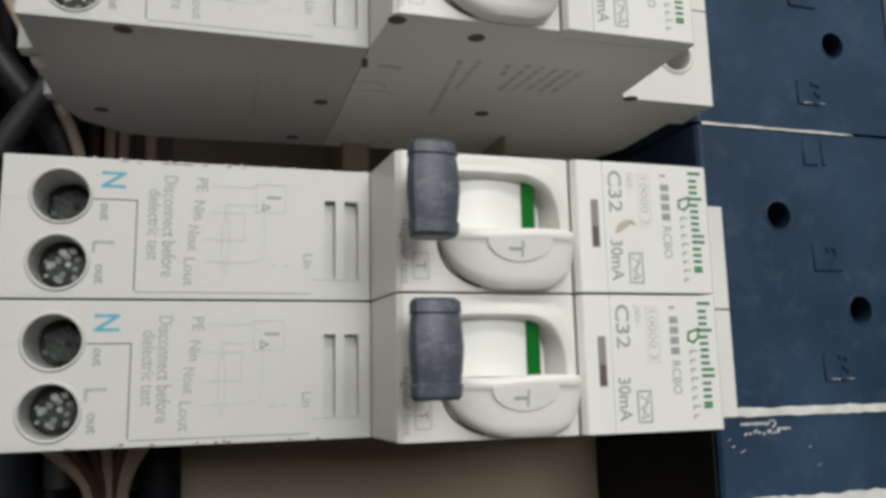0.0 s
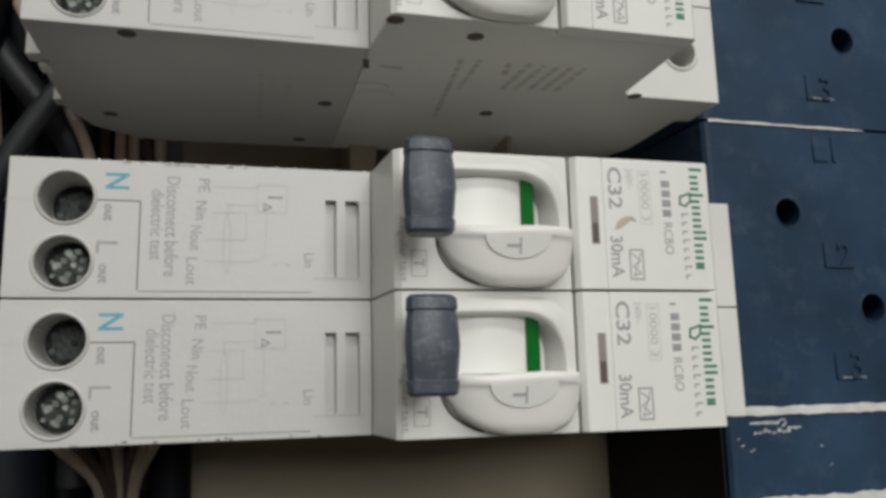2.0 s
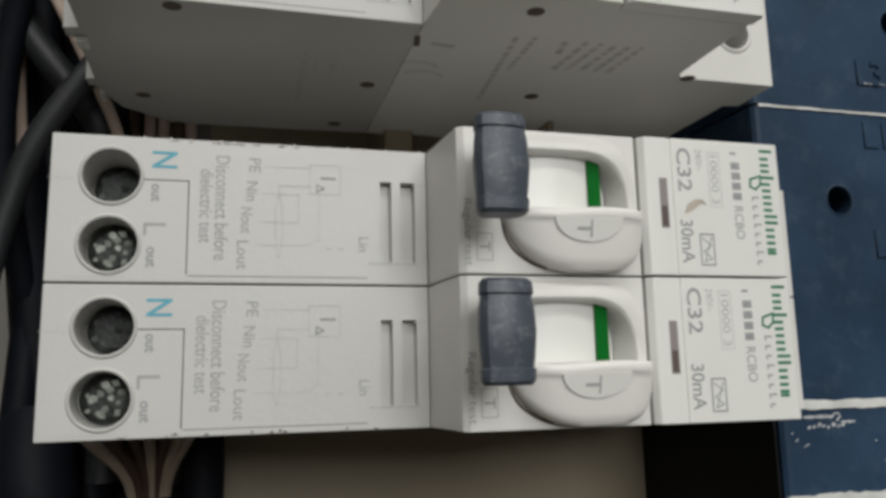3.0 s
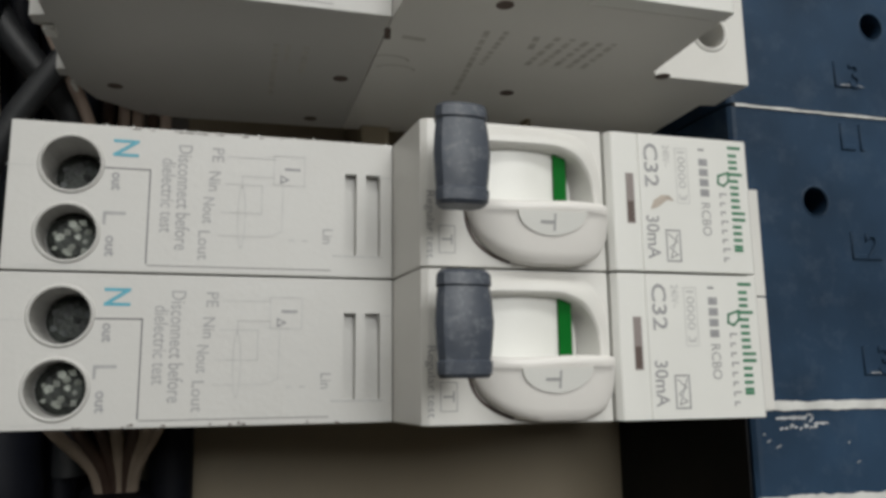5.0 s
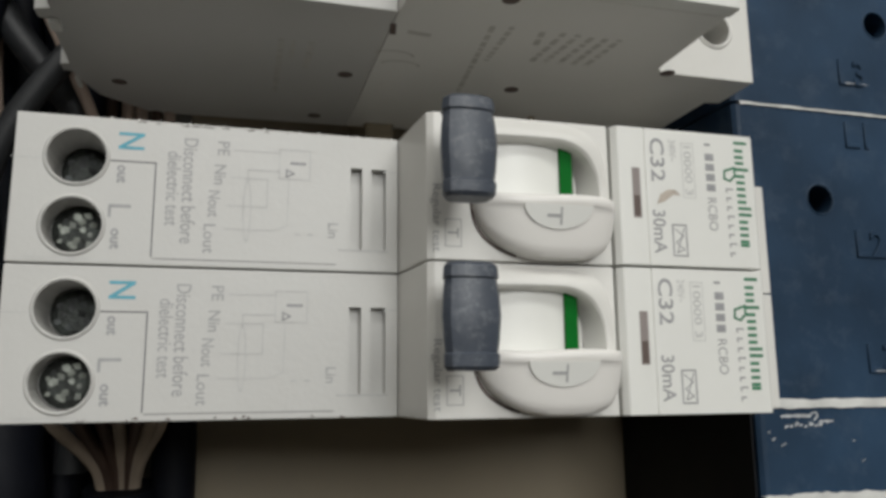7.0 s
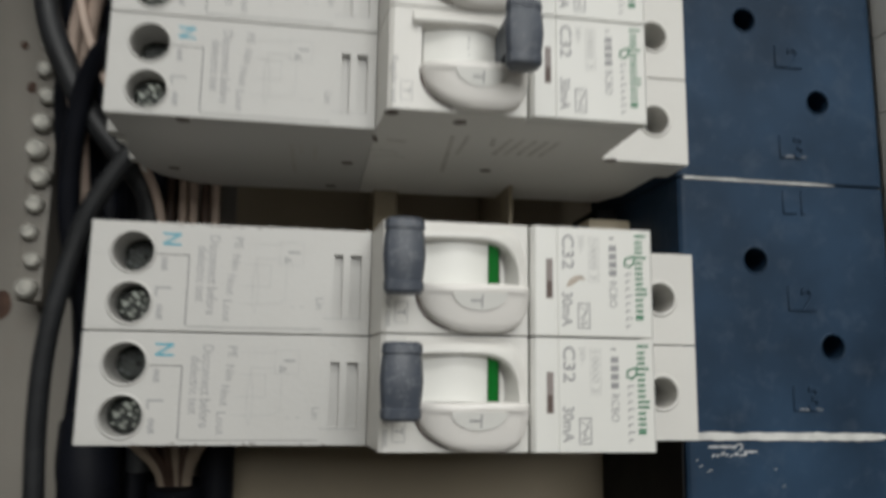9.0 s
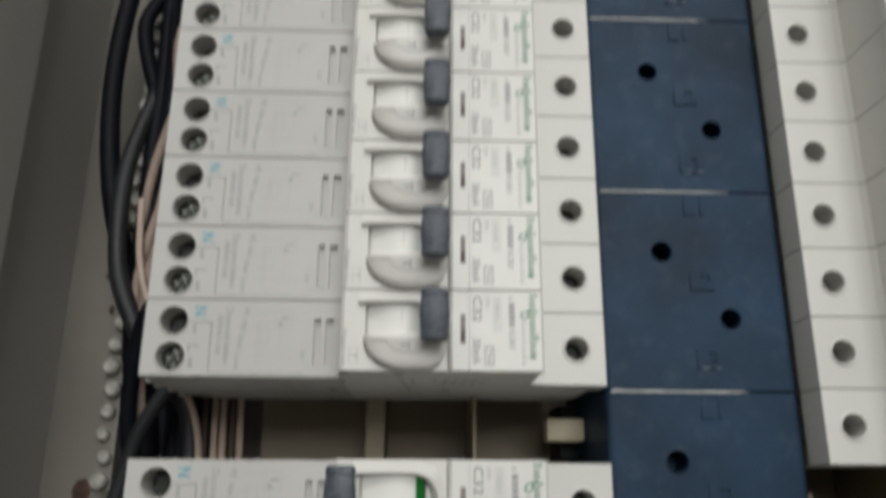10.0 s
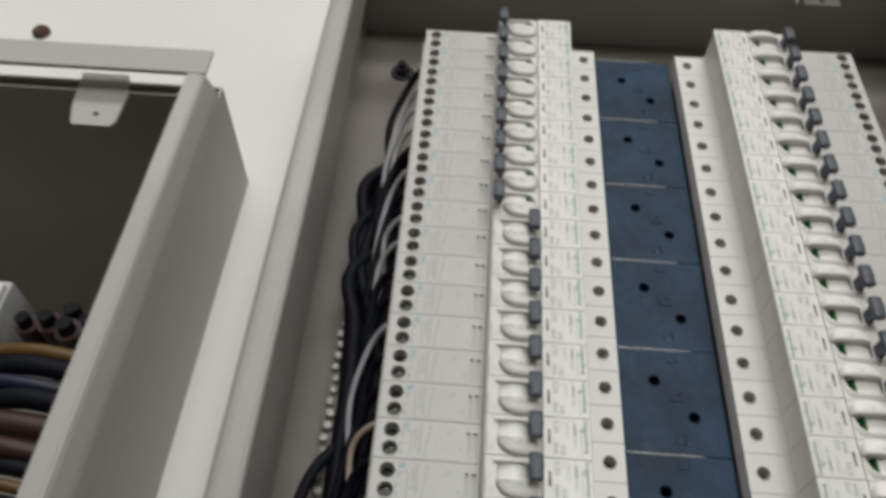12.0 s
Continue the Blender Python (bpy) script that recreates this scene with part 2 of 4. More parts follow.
def tube(bm, pts, r, seg=10, steps=6):
    path = smooth_path(pts, steps) if steps else [Vector(p) for p in pts]
    side = None
    rings = []
    for i, p in enumerate(path):
        d = (path[min(i + 1, len(path) - 1)] - path[max(i - 1, 0)]).normalized()
        side = (side - d * side.dot(d)).normalized() if side else d.orthogonal().normalized()
        up = d.cross(side)
        rings.append([bm.verts.new(p + r * (side * math.cos(a * math.tau / seg) + up * math.sin(a * math.tau / seg))) for a in range(seg)])
    for a, b in zip(rings, rings[1:]):
        for i in range(seg):
            bm.faces.new((a[i], a[(i + 1) % seg], b[(i + 1) % seg], b[i]))
    bm.faces.new(rings[0][::-1])
    bm.faces.new(rings[-1])
    return bm


def stroke(bm, pts, y, w=0.16):
    """A flat printed line through (x, z) points."""
    for (ax, az), (bx, bz) in zip(pts, pts[1:]):
        d = Vector((bx - ax, bz - az)).normalized() * (w / 2)
        n = Vector((-d.y, d.x))
        q = ((ax - d.x + n.x, az - d.y + n.y), (bx + d.x + n.x, bz + d.y + n.y), (bx + d.x - n.x, bz + d.y - n.y), (ax - d.x - n.x, az - d.y - n.y))
        bm.faces.new([bm.verts.new((px, y, pz)) for px, pz in q])
    return bm


def bar(bm, x0, x1, z0, z1, y):
    bm.faces.new([bm.verts.new(c) for c in ((x0, y, z0), (x1, y, z0), (x1, y, z1), (x0, y, z1))])
    return bm


def lettering(bm, words, x0, x1, z0, z1, y, bold=0.0):
    """Words that read towards lower z with their tops towards +x, fitted into x0..x1 and z0 (start) .. z1 (end), facing -y."""
    cu = bpy.data.curves.new("words", "FONT")
    cu.body, cu.size, cu.resolution_u, cu.offset = words, 1.0, 3, bold
    ob = bpy.data.objects.new("words", cu)
    scene.collection.objects.link(ob)
    me = bpy.data.meshes.new_from_object(ob.evaluated_get(bpy.context.evaluated_depsgraph_get()))
    us, vs = [v.co.x for v in me.vertices], [v.co.y for v in me.vertices]
    u0, u1, v0, v1 = min(us), max(us), min(vs), max(vs)
    made = [bm.verts.new((x0 + (v.co.y - v0) / (v1 - v0) * (x1 - x0), y, z0 + (v.co.x - u0) / (u1 - u0) * (z1 - z0))) for v in me.vertices]
    for p in me.polygons:
        try:
            bm.faces.new([made[i] for i in p.vertices])
        except ValueError:
            pass
    bpy.data.objects.remove(ob)
    bpy.data.curves.remove(cu)
    bpy.data.meshes.remove(me)
    return bm


B = bmesh.new

# ---- room ----
WALL_Y = 102.0


def setting(name, bm, mat, label, category):
    return solid(name, bm, mat, label, category, kind="structure")


LC = (-560.0, -119.0, 300.0, 1625.0)   # outer box of the neighbouring cabinet: x0, x1, z0, z1
EN = (-64.5, 378.0, 800.0, 1798.0)     # outer box of the main enclosure
bm = B()
X0, X1, ZT = -1900.0, 2300.0, 2800.0
box(bm, X0, LC[0], WALL_Y, 380, 0, ZT)
box(bm, LC[1], X1, WALL_Y, 380, 0, ZT)
box(bm, LC[0], LC[1], WALL_Y, 380, LC[3], ZT)
box(bm, LC[0], LC[1], WALL_Y, 380, 0, LC[2])
setting("wall_north", bm, M_WALL, "white painted plaster wall behind the cabinets", "wall")
setting("floor", box(B(), X0, X1, -2700, 101, -60, 0), M_FLOOR, "plain unseen floor, dark to limit bounced light", "floor")
setting("ceiling", box(B(), X0, X1, -2700, 101, ZT, ZT + 60), M_WALL, "plain white ceiling", "ceiling")
setting("wall_west", box(B(), X0 - 120, X0, -2700, 240, 0, ZT), M_DULL, "plain unseen side wall, dark to limit bounced light", "wall")
wx0, wx1, wz0, wz1 = (v * 1000 for v in LIGHT_OPENING)
setting("wall_east", box(B(), X1, X1 + 120, -2700, 240, 0, ZT), M_DULL, "plain unseen side wall, dark to limit bounced light", "wall")
bm = B()
box(bm, X0, wx0, -2820, -2700, 0, ZT)
box(bm, wx1, X1, -2820, -2700, 0, ZT)
box(bm, wx0, wx1, -2820, -2700, 0, wz0)
box(bm, wx0, wx1, -2820, -2700, wz1, ZT)
setting("wall_south", bm, M_DULL, "unseen dark wall, opened for the added front light", "wall")


# ---- steel enclosures ----
def enclosure(name, x0, x1, z0, z1, front, back, label, fold):
    """An open painted sheet-steel box: sides and back, its sheets starting behind the folded rim. fold: rim depth."""
    root = thing(name, label, "electrical cabinet")
    t = 1.5
    part("side_panel", box(B(), x0, x0 + t, front + fold, back, z0, z1), M_STEEL, root)
    part("side_panel", box(B(), x1 - t, x1, front + fold, back, z0, z1), M_STEEL, root)
    part("top_panel", box(B(), x0 + t, x1 - t, front + fold, back, z1 - t, z1), M_STEEL, root)
    part("bottom_panel", box(B(), x0 + t, x1 - t, front + fold, back, z0, z0 + t), M_STEEL, root)
    part("back_panel", box(B(), x0 + t, x1 - t, back - t, back, z0 + t, z1 - t), M_BACK, root, "dusty back panel, painted darker for shade")
    return root


def rim_bar(root, pts, z0, z1):
    """An upright folded rim with the plan outline pts."""
    bm = prism(B(), pts, z0, z1)
    es = [e for e in bm.edges if abs(e.verts[0].co.z - e.verts[1].co.z) > 1]
    bmesh.ops.bevel(bm, geom=es, offset=0.9, segments=3, affect="EDGES")
    return part("rim", bm, M_STEEL, root)


main = enclosure("distribution_enclosure", EN[0], EN[1], EN[2], EN[3], 0, 101.6, "open pale grey painted steel distribution enclosure on the wall", 40)
for flip in (False, True):
    pts = [(EN[0], 15), (EN[0], 5.0), (EN[0] + 2.0, 1.6), (EN[0] + 5.0, 0.0), (EN[0] + 14.4, -0.2), (EN[0] + 15.6, 1.2), (EN[0] + 15.6, 38.8), (EN[0] + 13.8, 38.8), (EN[0] + 13.4, 3), (EN[0] + 5.5, 3), (EN[0] + 2, 6.2), (EN[0] + 2, 15)]
    if flip:
        pts = [(EN[0] + EN[1] - x, y) for x, y in pts][::-1]
    rim_bar(main, pts, EN[2], EN[3])
for z, s in ((EN[3], -1), (EN[2], 1)):
    a, b = sorted((z, z + s * 16))
    part("rim", box(B(), EN[0] + 16.2, EN[1] - 16.2, 0, 2.5, a, b, 0.8), M_STEEL, main)
    a, b = sorted((z + s * 13.6, z + s * 16))
    part("rim", box(B(), EN[0] + 16.2, EN[1] - 16.2, 2.7, 38.8, a, b, 0.5), M_STEEL, main)
for x in (EN[0] + 2.1, EN[1] - 6.1):
    part("side_liner", box(B(), x, x + 4, 15, 100, EN[2] + 2, EN[3] - 2), M_STEEL, main)

side = enclosure("neighbouring_cabinet", LC[0], LC[1], LC[2], LC[3], -6, 350, "open grey painted steel cabinet beside the main enclosure", 22)
for flip in (False, True):
    x1 = LC[1]
    pts = [(x1, 22), (x1 + 2.2, 10), (x1 + 1.6, 6.5), (x1 - 2.4, -4.0), (x1 - 3.8, -5.6), (x1 - 13, -6.0), (x1 - 13.5, -4), (x1 - 4, -3), (x1 - 0.6, 8.5), (x1 - 2, 22)]
    if flip:
        pts = [(LC[0] + LC[1] - x, y) for x, y in pts][::-1]
    rim_bar(side, pts, LC[2], LC[3] - 14)
# Plate and liner are added to set how dim the cabinet inside looks
M_INNER = material("cabinet_inside_tone", (0.42, 0.40, 0.355), 0.5, vary=0.12, scale=9, bump=0.1, fine=600)
part("inner_plate", box(B(), LC[0] + 6, LC[1] - 6, 336, 340, LC[2] + 8, LC[3] - 8), M_INNER, side, "plate added to tone the cabinet's inside")
part("inner_liner", box(B(), LC[0] + 6, LC[1] - 6, 20, 335, LC[3] - 6, LC[3] - 3), M_INNER, side, "liner added to tone the cabinet's inside")
part("rim", box(B(), LC[0] + 3, LC[1] - 2.5, -6.0, -3.2, LC[3] - 13.6, LC[3] + 7, 1.0), M_STEEL, side)
part("rim", box(B(), LC[0] + 18, LC[1] - 18, -5.8, -3.0, LC[2], LC[2] + 20, 1.0), M_STEEL, side)

# ---- mounting tray and busbar cover ----
setting("mounting_plate", box(B(), 16, 255.5, 78, 82, 840, 1700, 0.5), M_TRAY, "beige galvanised mounting plate behind the breakers", "mounting plate")
for x0, x1 in ((49, 54.5), (217, 222.5)):
    solid("mounting_rail", box(B(), x0, x1, 57, 78, 1206, 1690, 0.6), M_TRAY, "narrow pale metal mounting rail on the plate", "rail", "mounting rails")

C0, C1, CY = 111.5, 159.5, 29.4


def cover_lettering(words, x, z, size):
    """Raised upright characters on the cover's front."""
    cu = bpy.data.curves.new("mark", "FONT")
    cu.body, cu.size, cu.extrude, cu.bevel_depth, cu.resolution_u, cu.offset = words, size, 0.2, 0.12, 3, 0.02
    ob = bpy.data.objects.new("mark", cu)
    scene.collection.objects.link(ob)
    me = bpy.data.meshes.new_from_object(ob.evaluated_get(bpy.context.evaluated_depsgraph_get()))
    bm = B()
    bm.from_mesh(me)
    bpy.data.objects.remove(ob)
    bpy.data.meshes.remove(me)
    for v in bm.verts:
        u, w, h = v.co
        v.co = (x + u, CY - 0.1 - h, z + w)
    return bm


def worn_edge(z, x0, x1, high, rag):
    """A ragged pale strip where the edge of a cover is worn or caked with plaster."""
    bm = B()
    n = 46
    lo, hi = [], []
    for i in range(n + 1):
        x = x0 + (x1 - x0) * i / n
        taper = min(1.0, (x1 - x) / 6 + 0.15)
        up, down = rag * (noise.noise((x * 0.35, z, 1.3)) + 0.6 * noise.noise((x * 1.3, z, 7.7))), rag * noise.noise((x * 0.6, z, 4.1))
        lo.append((x, z - high / 2 * taper - down))
        hi.append((x, z + high / 2 * taper + up))
    front = [[bm.verts.new((x, CY - 0.32, w)) for x, w in row] for row in (lo, hi)]
    back = [[bm.verts.new((x, CY + 0.8, w)) for x, w in row] for row in (lo, hi)]
    for i in range(n):
        bm.faces.new((front[0][i], front[0][i + 1], front[1][i + 1], front[1][i]))
        bm.faces.new((back[0][i], front[0][i], front[0][i + 1], back[0][i + 1]))
        bm.faces.new((front[1][i], back[1][i], back[1][i + 1], front[1][i + 1]))
    return bm


def busbar_cover(z0, z1, label, marks, edge, rag, reach):
    """One moulded cover piece: sloped flanks, rounded shoulders, a hole to each side and raised marks."""
    root = thing("busbar_cover", label, "busbar cover", "busbar covers")
    flank = [(C0 - 1.5, 77.9), (C0 - 1.2, 50), (C0 - 0.8, 37)] if marks else [(C0 + 1.0, 77.9), (C0 + 0.2, 50), (C0 - 0.3, 37)]
    half = flank + [(C0 - 0.3, CY + 0.8), (C0 + 0.3, CY + 0.2), (C0 + 1.0, CY)]
    prof = half + [(C0 + C1 - x, y) for x, y in half][::-1]
    bm = B()
    prism(bm, prof, z0 + 0.25, z1 - 0.35, skip=(5,))
    plate_with_holes(bm, C0 + 1.0, C1 - 1.0, z0 + 0.25, z1 - 0.35, CY, rounds=((128.0, z0 + 36.7, 2.7, 9), (144.9, z0 + 18.7, 2.7, 9)) if marks else ())
    part("cover", bm, M_NAVY, root)
    for hx, hz in ((128.0, z0 + 36.7), (144.9, z0 + 18.7)) if marks else ():
        part("hole_rim", ring(B(), hx, hz, CY, 2.68, 3.0, 0.16, seg=20), M_NAVY, root, smooth=True)
    part("worn_edge", worn_edge(z1 + (0.3 if edge > 1 else -0.2), C0 + 0.8, C0 + reach, edge, rag), M_NAVYEDGE, root, "worn pale upper edge")
    if marks:
        # Pale strokes paint the highlight along the worn lower edges of the mark
        bm = B()
        stroke(bm, [(136.2, z0 + 5.75), (137.3, z0 + 5.8), (138.1, z0 + 5.75)], CY - 0.47, 0.17)
        stroke(bm, [(139.9, z0 + 5.95), (140.5, z0 + 5.75), (141.2, z0 + 5.8)], CY - 0.47, 0.13)
        part("worn_highlight", bm, M_MARKWEAR, root, "pale wear and painted highlight on the raised mark")
        for j, words in enumerate(("L3", "L2", "L1")):
            part("phase_mark", cover_lettering(words, 134.6, z0 + 5.6 + 20.8 * j, 7.0), M_NAVY, root, "raised phase mark " + words)
    return root


ZB = 1200.0
low = busbar_cover(ZB - 15.5, ZB, "navy blue lower busbar cover with a worn raised maker's mark", False, 1.5, 0.3, 46)
part("worn_edge", worn_edge(ZB - 16.7, C0 - 0.3, C1 - 0.8, 4.4, 0.45), M_NAVYEDGE, low, "pale worn lower edge")
busbar_cover(ZB - 75, ZB - 19.4, "plain navy blue busbar cover below the lowest breakers", False, 0.4, 0.1, 20)
# Black sheets added over the navy flanks, standing in for their shade
for flip in (False, True):
    pts = [(C0 + 0.8, 77.8), (C0 - 0.1, 50), (C0 - 0.5, 37), (C0 - 0.6, 30.6), (C0 - 1.0, 30.6), (C0 - 0.9, 37), (C0 - 0.5, 50), (C0 + 0.4, 77.8)]
    if flip:
        pts = [(C0 + C1 - x, yy) for x, yy in pts][::-1]
    part("flank_shade", prism(B(), pts, ZB - 130, ZB - 0.4), M_BLACKPL, low, "added black sheet, shade on the cover's flank")
def smear(bm, x0, x1, z, high, seed):
    """A ragged patch of rubbed relief."""
    n = max(4, int((x1 - x0) / 0.3))
    xs = [x0 + (x1 - x0) * i / n for i in range(n + 1)]
    up = [(x, z + high * (0.35 + 0.45 * noise.noise((x * 1.9, seed, 0.2))) * min(1, (x - x0) / 0.4 + 0.3)) for x in xs]
    dn = [(x, z - high * (0.35 + 0.45 * noise.noise((x * 1.7, seed, 5.2))) * min(1, (x1 - x) / 0.4 + 0.3)) for x in xs]
    bm.faces.new([bm.verts.new((x, CY - 0.12, w)) for x, w in dn + up[::-1]])


bm = B()
rr = random.Random(4)
smear(bm, 115.6, 121.4, ZB - 1.75, 0.7, 1.0)
smear(bm, 123.2, 126.2, ZB - 2.75, 0.5, 2.0)
stroke(bm, [(121.4, ZB - 1.9), (121.9, ZB - 1.3), (122.8, ZB - 1.2), (123.1, ZB - 1.8), (122.4, ZB - 2.4)], CY - 0.12, 0.32)
for i in range(8):
    x = 116.3 + 0.98 * i
    smear(bm, x, x + rr.uniform(0.55, 0.9), ZB - 3.25 + rr.uniform(-0.25, 0.2), rr.uniform(0.45, 0.95), 3.0 + i)
for x, z, u in ((113.6, ZB - 5.6, 0.5), (115.3, ZB - 6.6, 0.9), (131.5, ZB - 9.6, 0.6), (112.9, ZB - 4.4, 0.3), (130.0, ZB - 6.2, 0.25)):
    stroke(bm, [(x, z), (x + u, z + u * 0.45)], CY - 0.12, 0.2)
tagged(part("maker_mark", bm, M_MARKWEAR, low, "worn raised maker's mark and scratches"), kind="stuff")
for k in range(9):
    busbar_cover(ZB + 54 * k, ZB + 54 * (k + 1) + (2 if k == 8 else 0), "navy blue moulded busbar cover with raised phase marks", True, 0.4, 0.16, 36)

# ---- circuit breakers ----
def tilted(bm):
    """Lay flat lettering on the sloping front of the test button."""
    for v in bm.verts:
        v.co.y = -4.0 + 0.22 * (6.4 - v.co.z)
    return bm


def breaker(on, label):
    root = thing("circuit_breaker", label, "circuit breaker", "breakers on the busbar")
    g = 0.12
    a, b = g, 18 - g
    L1 = 11.6
    F = -0.8
    prof = [(45.7, L1), (46.6, 0.6), (47.4, 0), (69.9, 0), (69.9, 2), (70.3, 2), (90.4, 2), (90.6, 20.2), (92.0, 21.5), (109.5, 21.5), (109.8, 31.5),
            (107, 32), (107, 50), (104, 58), (45.7, 60)]
    block = [(0.3, L1), (45.6, L1), (45.6, 60), (10, 61), (2, 54), (-0.6, 46), (-0.6, 44.5), (-2.0, 44.2), (-2.0, 41.5), (-0.6, 41.2), (-0.6, 26), (-1.8, 25.6), (-1.8, 23), (0.3, 22.4)]
    bm = prism(B(), block, a, b, skip=(0,))
    plate_with_holes(bm, 0.3, 45.6, a, b, L1, rounds=((7.0, 12.9, 3.25, 8), (7.0, 4.6, 3.25, 5)), slots=((39.4, 40.9, 3.0, 13.6, 1.4), (42.1, 44.0, 3.0, 13.6, 1.4)))
    soften(bm, a, b)
    part("terminal_block", bm, M_BLOCK, root, "white terminal block with shade toned into its plastic")
    bm = B()
    prism(bm, prof, a, b, skip=(2, 8))
    plate_with_holes(bm, 92.0, 109.5, a, b, 21.5, rounds=((102.5, 9.0, 2.9, 9),))
    # mouth of the toggle: straight left end, rounded right end
    mouth = [(52, 7.6), (69.2, 7.6), (69.2, 9), (68.6, 12), (67.2, 14.4), (65.4, 15.4), (52, 15.4)]
    edges = []
    for pts in ([(47.4, a), (69.9, a), (69.9, b), (47.4, b)], mouth):
        vs = [bm.verts.new((x, 0, z)) for x, z in pts]
        edges += [bm.edges.new((vs[i], vs[(i + 1) % len(vs)])) for i in range(len(vs))]
    deep = [bm.verts.new((x, 2.8, z)) for x, z in mouth]
    for i in range(len(mouth)):
        j = (i + 1) % len(mouth)
        bm.faces.new((vs[i], vs[j], deep[j], deep[i]))
    bm.faces.new(deep)
    bmesh.ops.triangle_fill(bm, edges=edges, use_beauty=True)
    soften(bm, a, b)
    part("body", bm, M_WHITE, root)

    for z in (12.9, 4.6):
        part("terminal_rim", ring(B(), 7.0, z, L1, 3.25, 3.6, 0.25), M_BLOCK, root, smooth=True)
        y = L1 + (7.7 if z > 9 else 4.7)
        bm = disc(B(), 7.0, z, y, 3.0, 0.5, dome=0.3)
        s = part("terminal_screw", bm, M_SCREW, root, "dull zinc cross-head screw")
        bm = B()
        rr = random.Random(int(z * 10))
        for k in range(13):
            t, d = k * 2.4 + rr.uniform(-0.3, 0.3), 0.35 + 2.0 * ((k + 0.5) / 13) ** 0.6
            cx, cz, wide, n = 7 + d * math.cos(t), z + d * math.sin(t), rr.uniform(0.34, 0.62), rr.choice((4, 5, 5, 6))
            tilt = rr.uniform(-0.25, 0.25)
            ring_pts = [(wide * rr.uniform(0.75, 1.15), t + c * math.tau / n + rr.uniform(-0.2, 0.2)) for c in range(n)]
            bm.faces.new([bm.verts.new((cx + r * math.cos(c), y - 0.9 + tilt * r * math.cos(c), cz + r * math.sin(c))) for r, c in ring_pts])
        part("screw_facet", bm, M_SHADEFACET if z > 9 else M_FACET, s, "worn facets of the screw head, shade-toned in the deeper hole")
    part("terminal_rim", ring(B(), 102.5, 9.0, 21.5, 2.9, 3.5, 0.35), M_WHITE, root, smooth=True)
    part("terminal_screw", disc(B(), 102.5, 9.0, 21.5 + 8.5, 2.5, 0.5, dome=0.3), M_SCREW, root, "dull zinc screw")

    # label cover with its slot
    bm = B()
    pl = [(70.3, 2), (70.3, 0.0), (70.9, F + 0.06), (71.1, F), (74.4, F), (74.5, F + 0.2), (74.65, F + 0.2), (74.75, F), (90.4, F), (90.9, F + 0.5), (90.9, 2)]
    prism(bm, pl, a + 0.05, b - 0.05)
    soften(bm, a + 0.05, b - 0.05)
    part("label_cover", bm, M_WHITE2, root)
    part("label_slot", box(B(), 72.7, 73.8, F - 0.04, 0.1, 6.1, 12.5), M_LABSLOT, root, "narrow brown slot")
    # darker lower part of the slot
    part("slot_dark_end", box(B(), 72.8, 73.7, F - 0.06, F, 6.3, 8.9), M_SLOT, root)

    # hood of the test button: lower half of a flattened dome under the toggle
    bm = B()
    cx, cz, rx = 60.9, 7.5, 9.0
    nu = 32
    cols = []
    for i in range(nu + 1):
        u = -math.cos(math.pi * i / nu)
        out = max(0.0, 1 - abs(u) ** (3.4 if u < 0 else 6.0)) ** 0.5
        zb = min(6.1, cz - 7.15 * max(0.0, 1 - abs(u) ** (2.1 if u < 0 else 5.0)) ** 0.5)
        col = [(zb, 0.15), (zb, -1.3 * out), (zb + 0.12, -2.0 * out)]
        for k in range(1, 9):
            t = k / 8
            col.append((zb + (6.2 - zb) * t, (-2.2 - 1.45 * t ** 0.7) * out))
        col += [(6.3, -3.75 * out), (6.5, -3.9 * out), (7.2, -3.95 * out), (7.55, -3.75 * out), (7.7, -3.4 * out), (7.7, 0.15)]
        cols.append([bm.verts.new((cx + rx * u, yy, zz + 0.12 * math.sin(4 * u) * (zz > 6.15))) for zz, yy in col])
    for p, q in zip(cols, cols[1:]):
        for i in range(len(p)):
            j = (i + 1) % len(p)
            bm.faces.new((p[i], p[j], q[j], q[i]))
    bmesh.ops.remove_doubles(bm, verts=bm.verts, dist=0.01)
    part("test_button_hood", bm, M_HOOD, root, smooth=True)
    bm = B()
    pts = [(cx + 0.5 + 4.3 * math.cos(t), 6.4 + 2.8 * math.sin(t)) for t in [math.pi + math.pi * i / 16 for i in range(17)]]
    lo = [bm.verts.new((x, -1.2, z)) for x, z in pts]
    hi = [bm.verts.new((x, -3.95 + 0.22 * (6.4 - z), z)) for x, z in pts]
    for i in range(len(pts)):
        j = (i + 1) % len(pts)
        bm.faces.new((lo[i], lo[j], hi[j], hi[i]))
    bm.faces.new(hi)
    part("test_button", bm, M_WHITE2, root, "small white half-round test button")
    part("button_letter", tilted(lettering(B(), "T", cx - 1.0, cx + 0.9, 6.1, 4.1, 0.0)), M_PRINT2, root)
    if not on:
        part("drum_letters", lettering(B(), "ON", 58.2, 60.2, 14.0, 10.2, 0.33), M_FAINT, root)
    bm = B()
    tube(bm, [(cx - 9.1, -0.02, cz - 0.2), (cx - 8.75, -0.02, cz - 2.6), (cx - 7.6, -0.02, cz - 4.6), (cx - 5.6, -0.02, cz - 6.0), (cx - 3.6, -0.02, cz - 6.7)], 0.16, seg=6, steps=4)
    part("hood_gap", bm, M_SLOT, root, "dark gap beside the hood", smooth=True)
    bm = B()
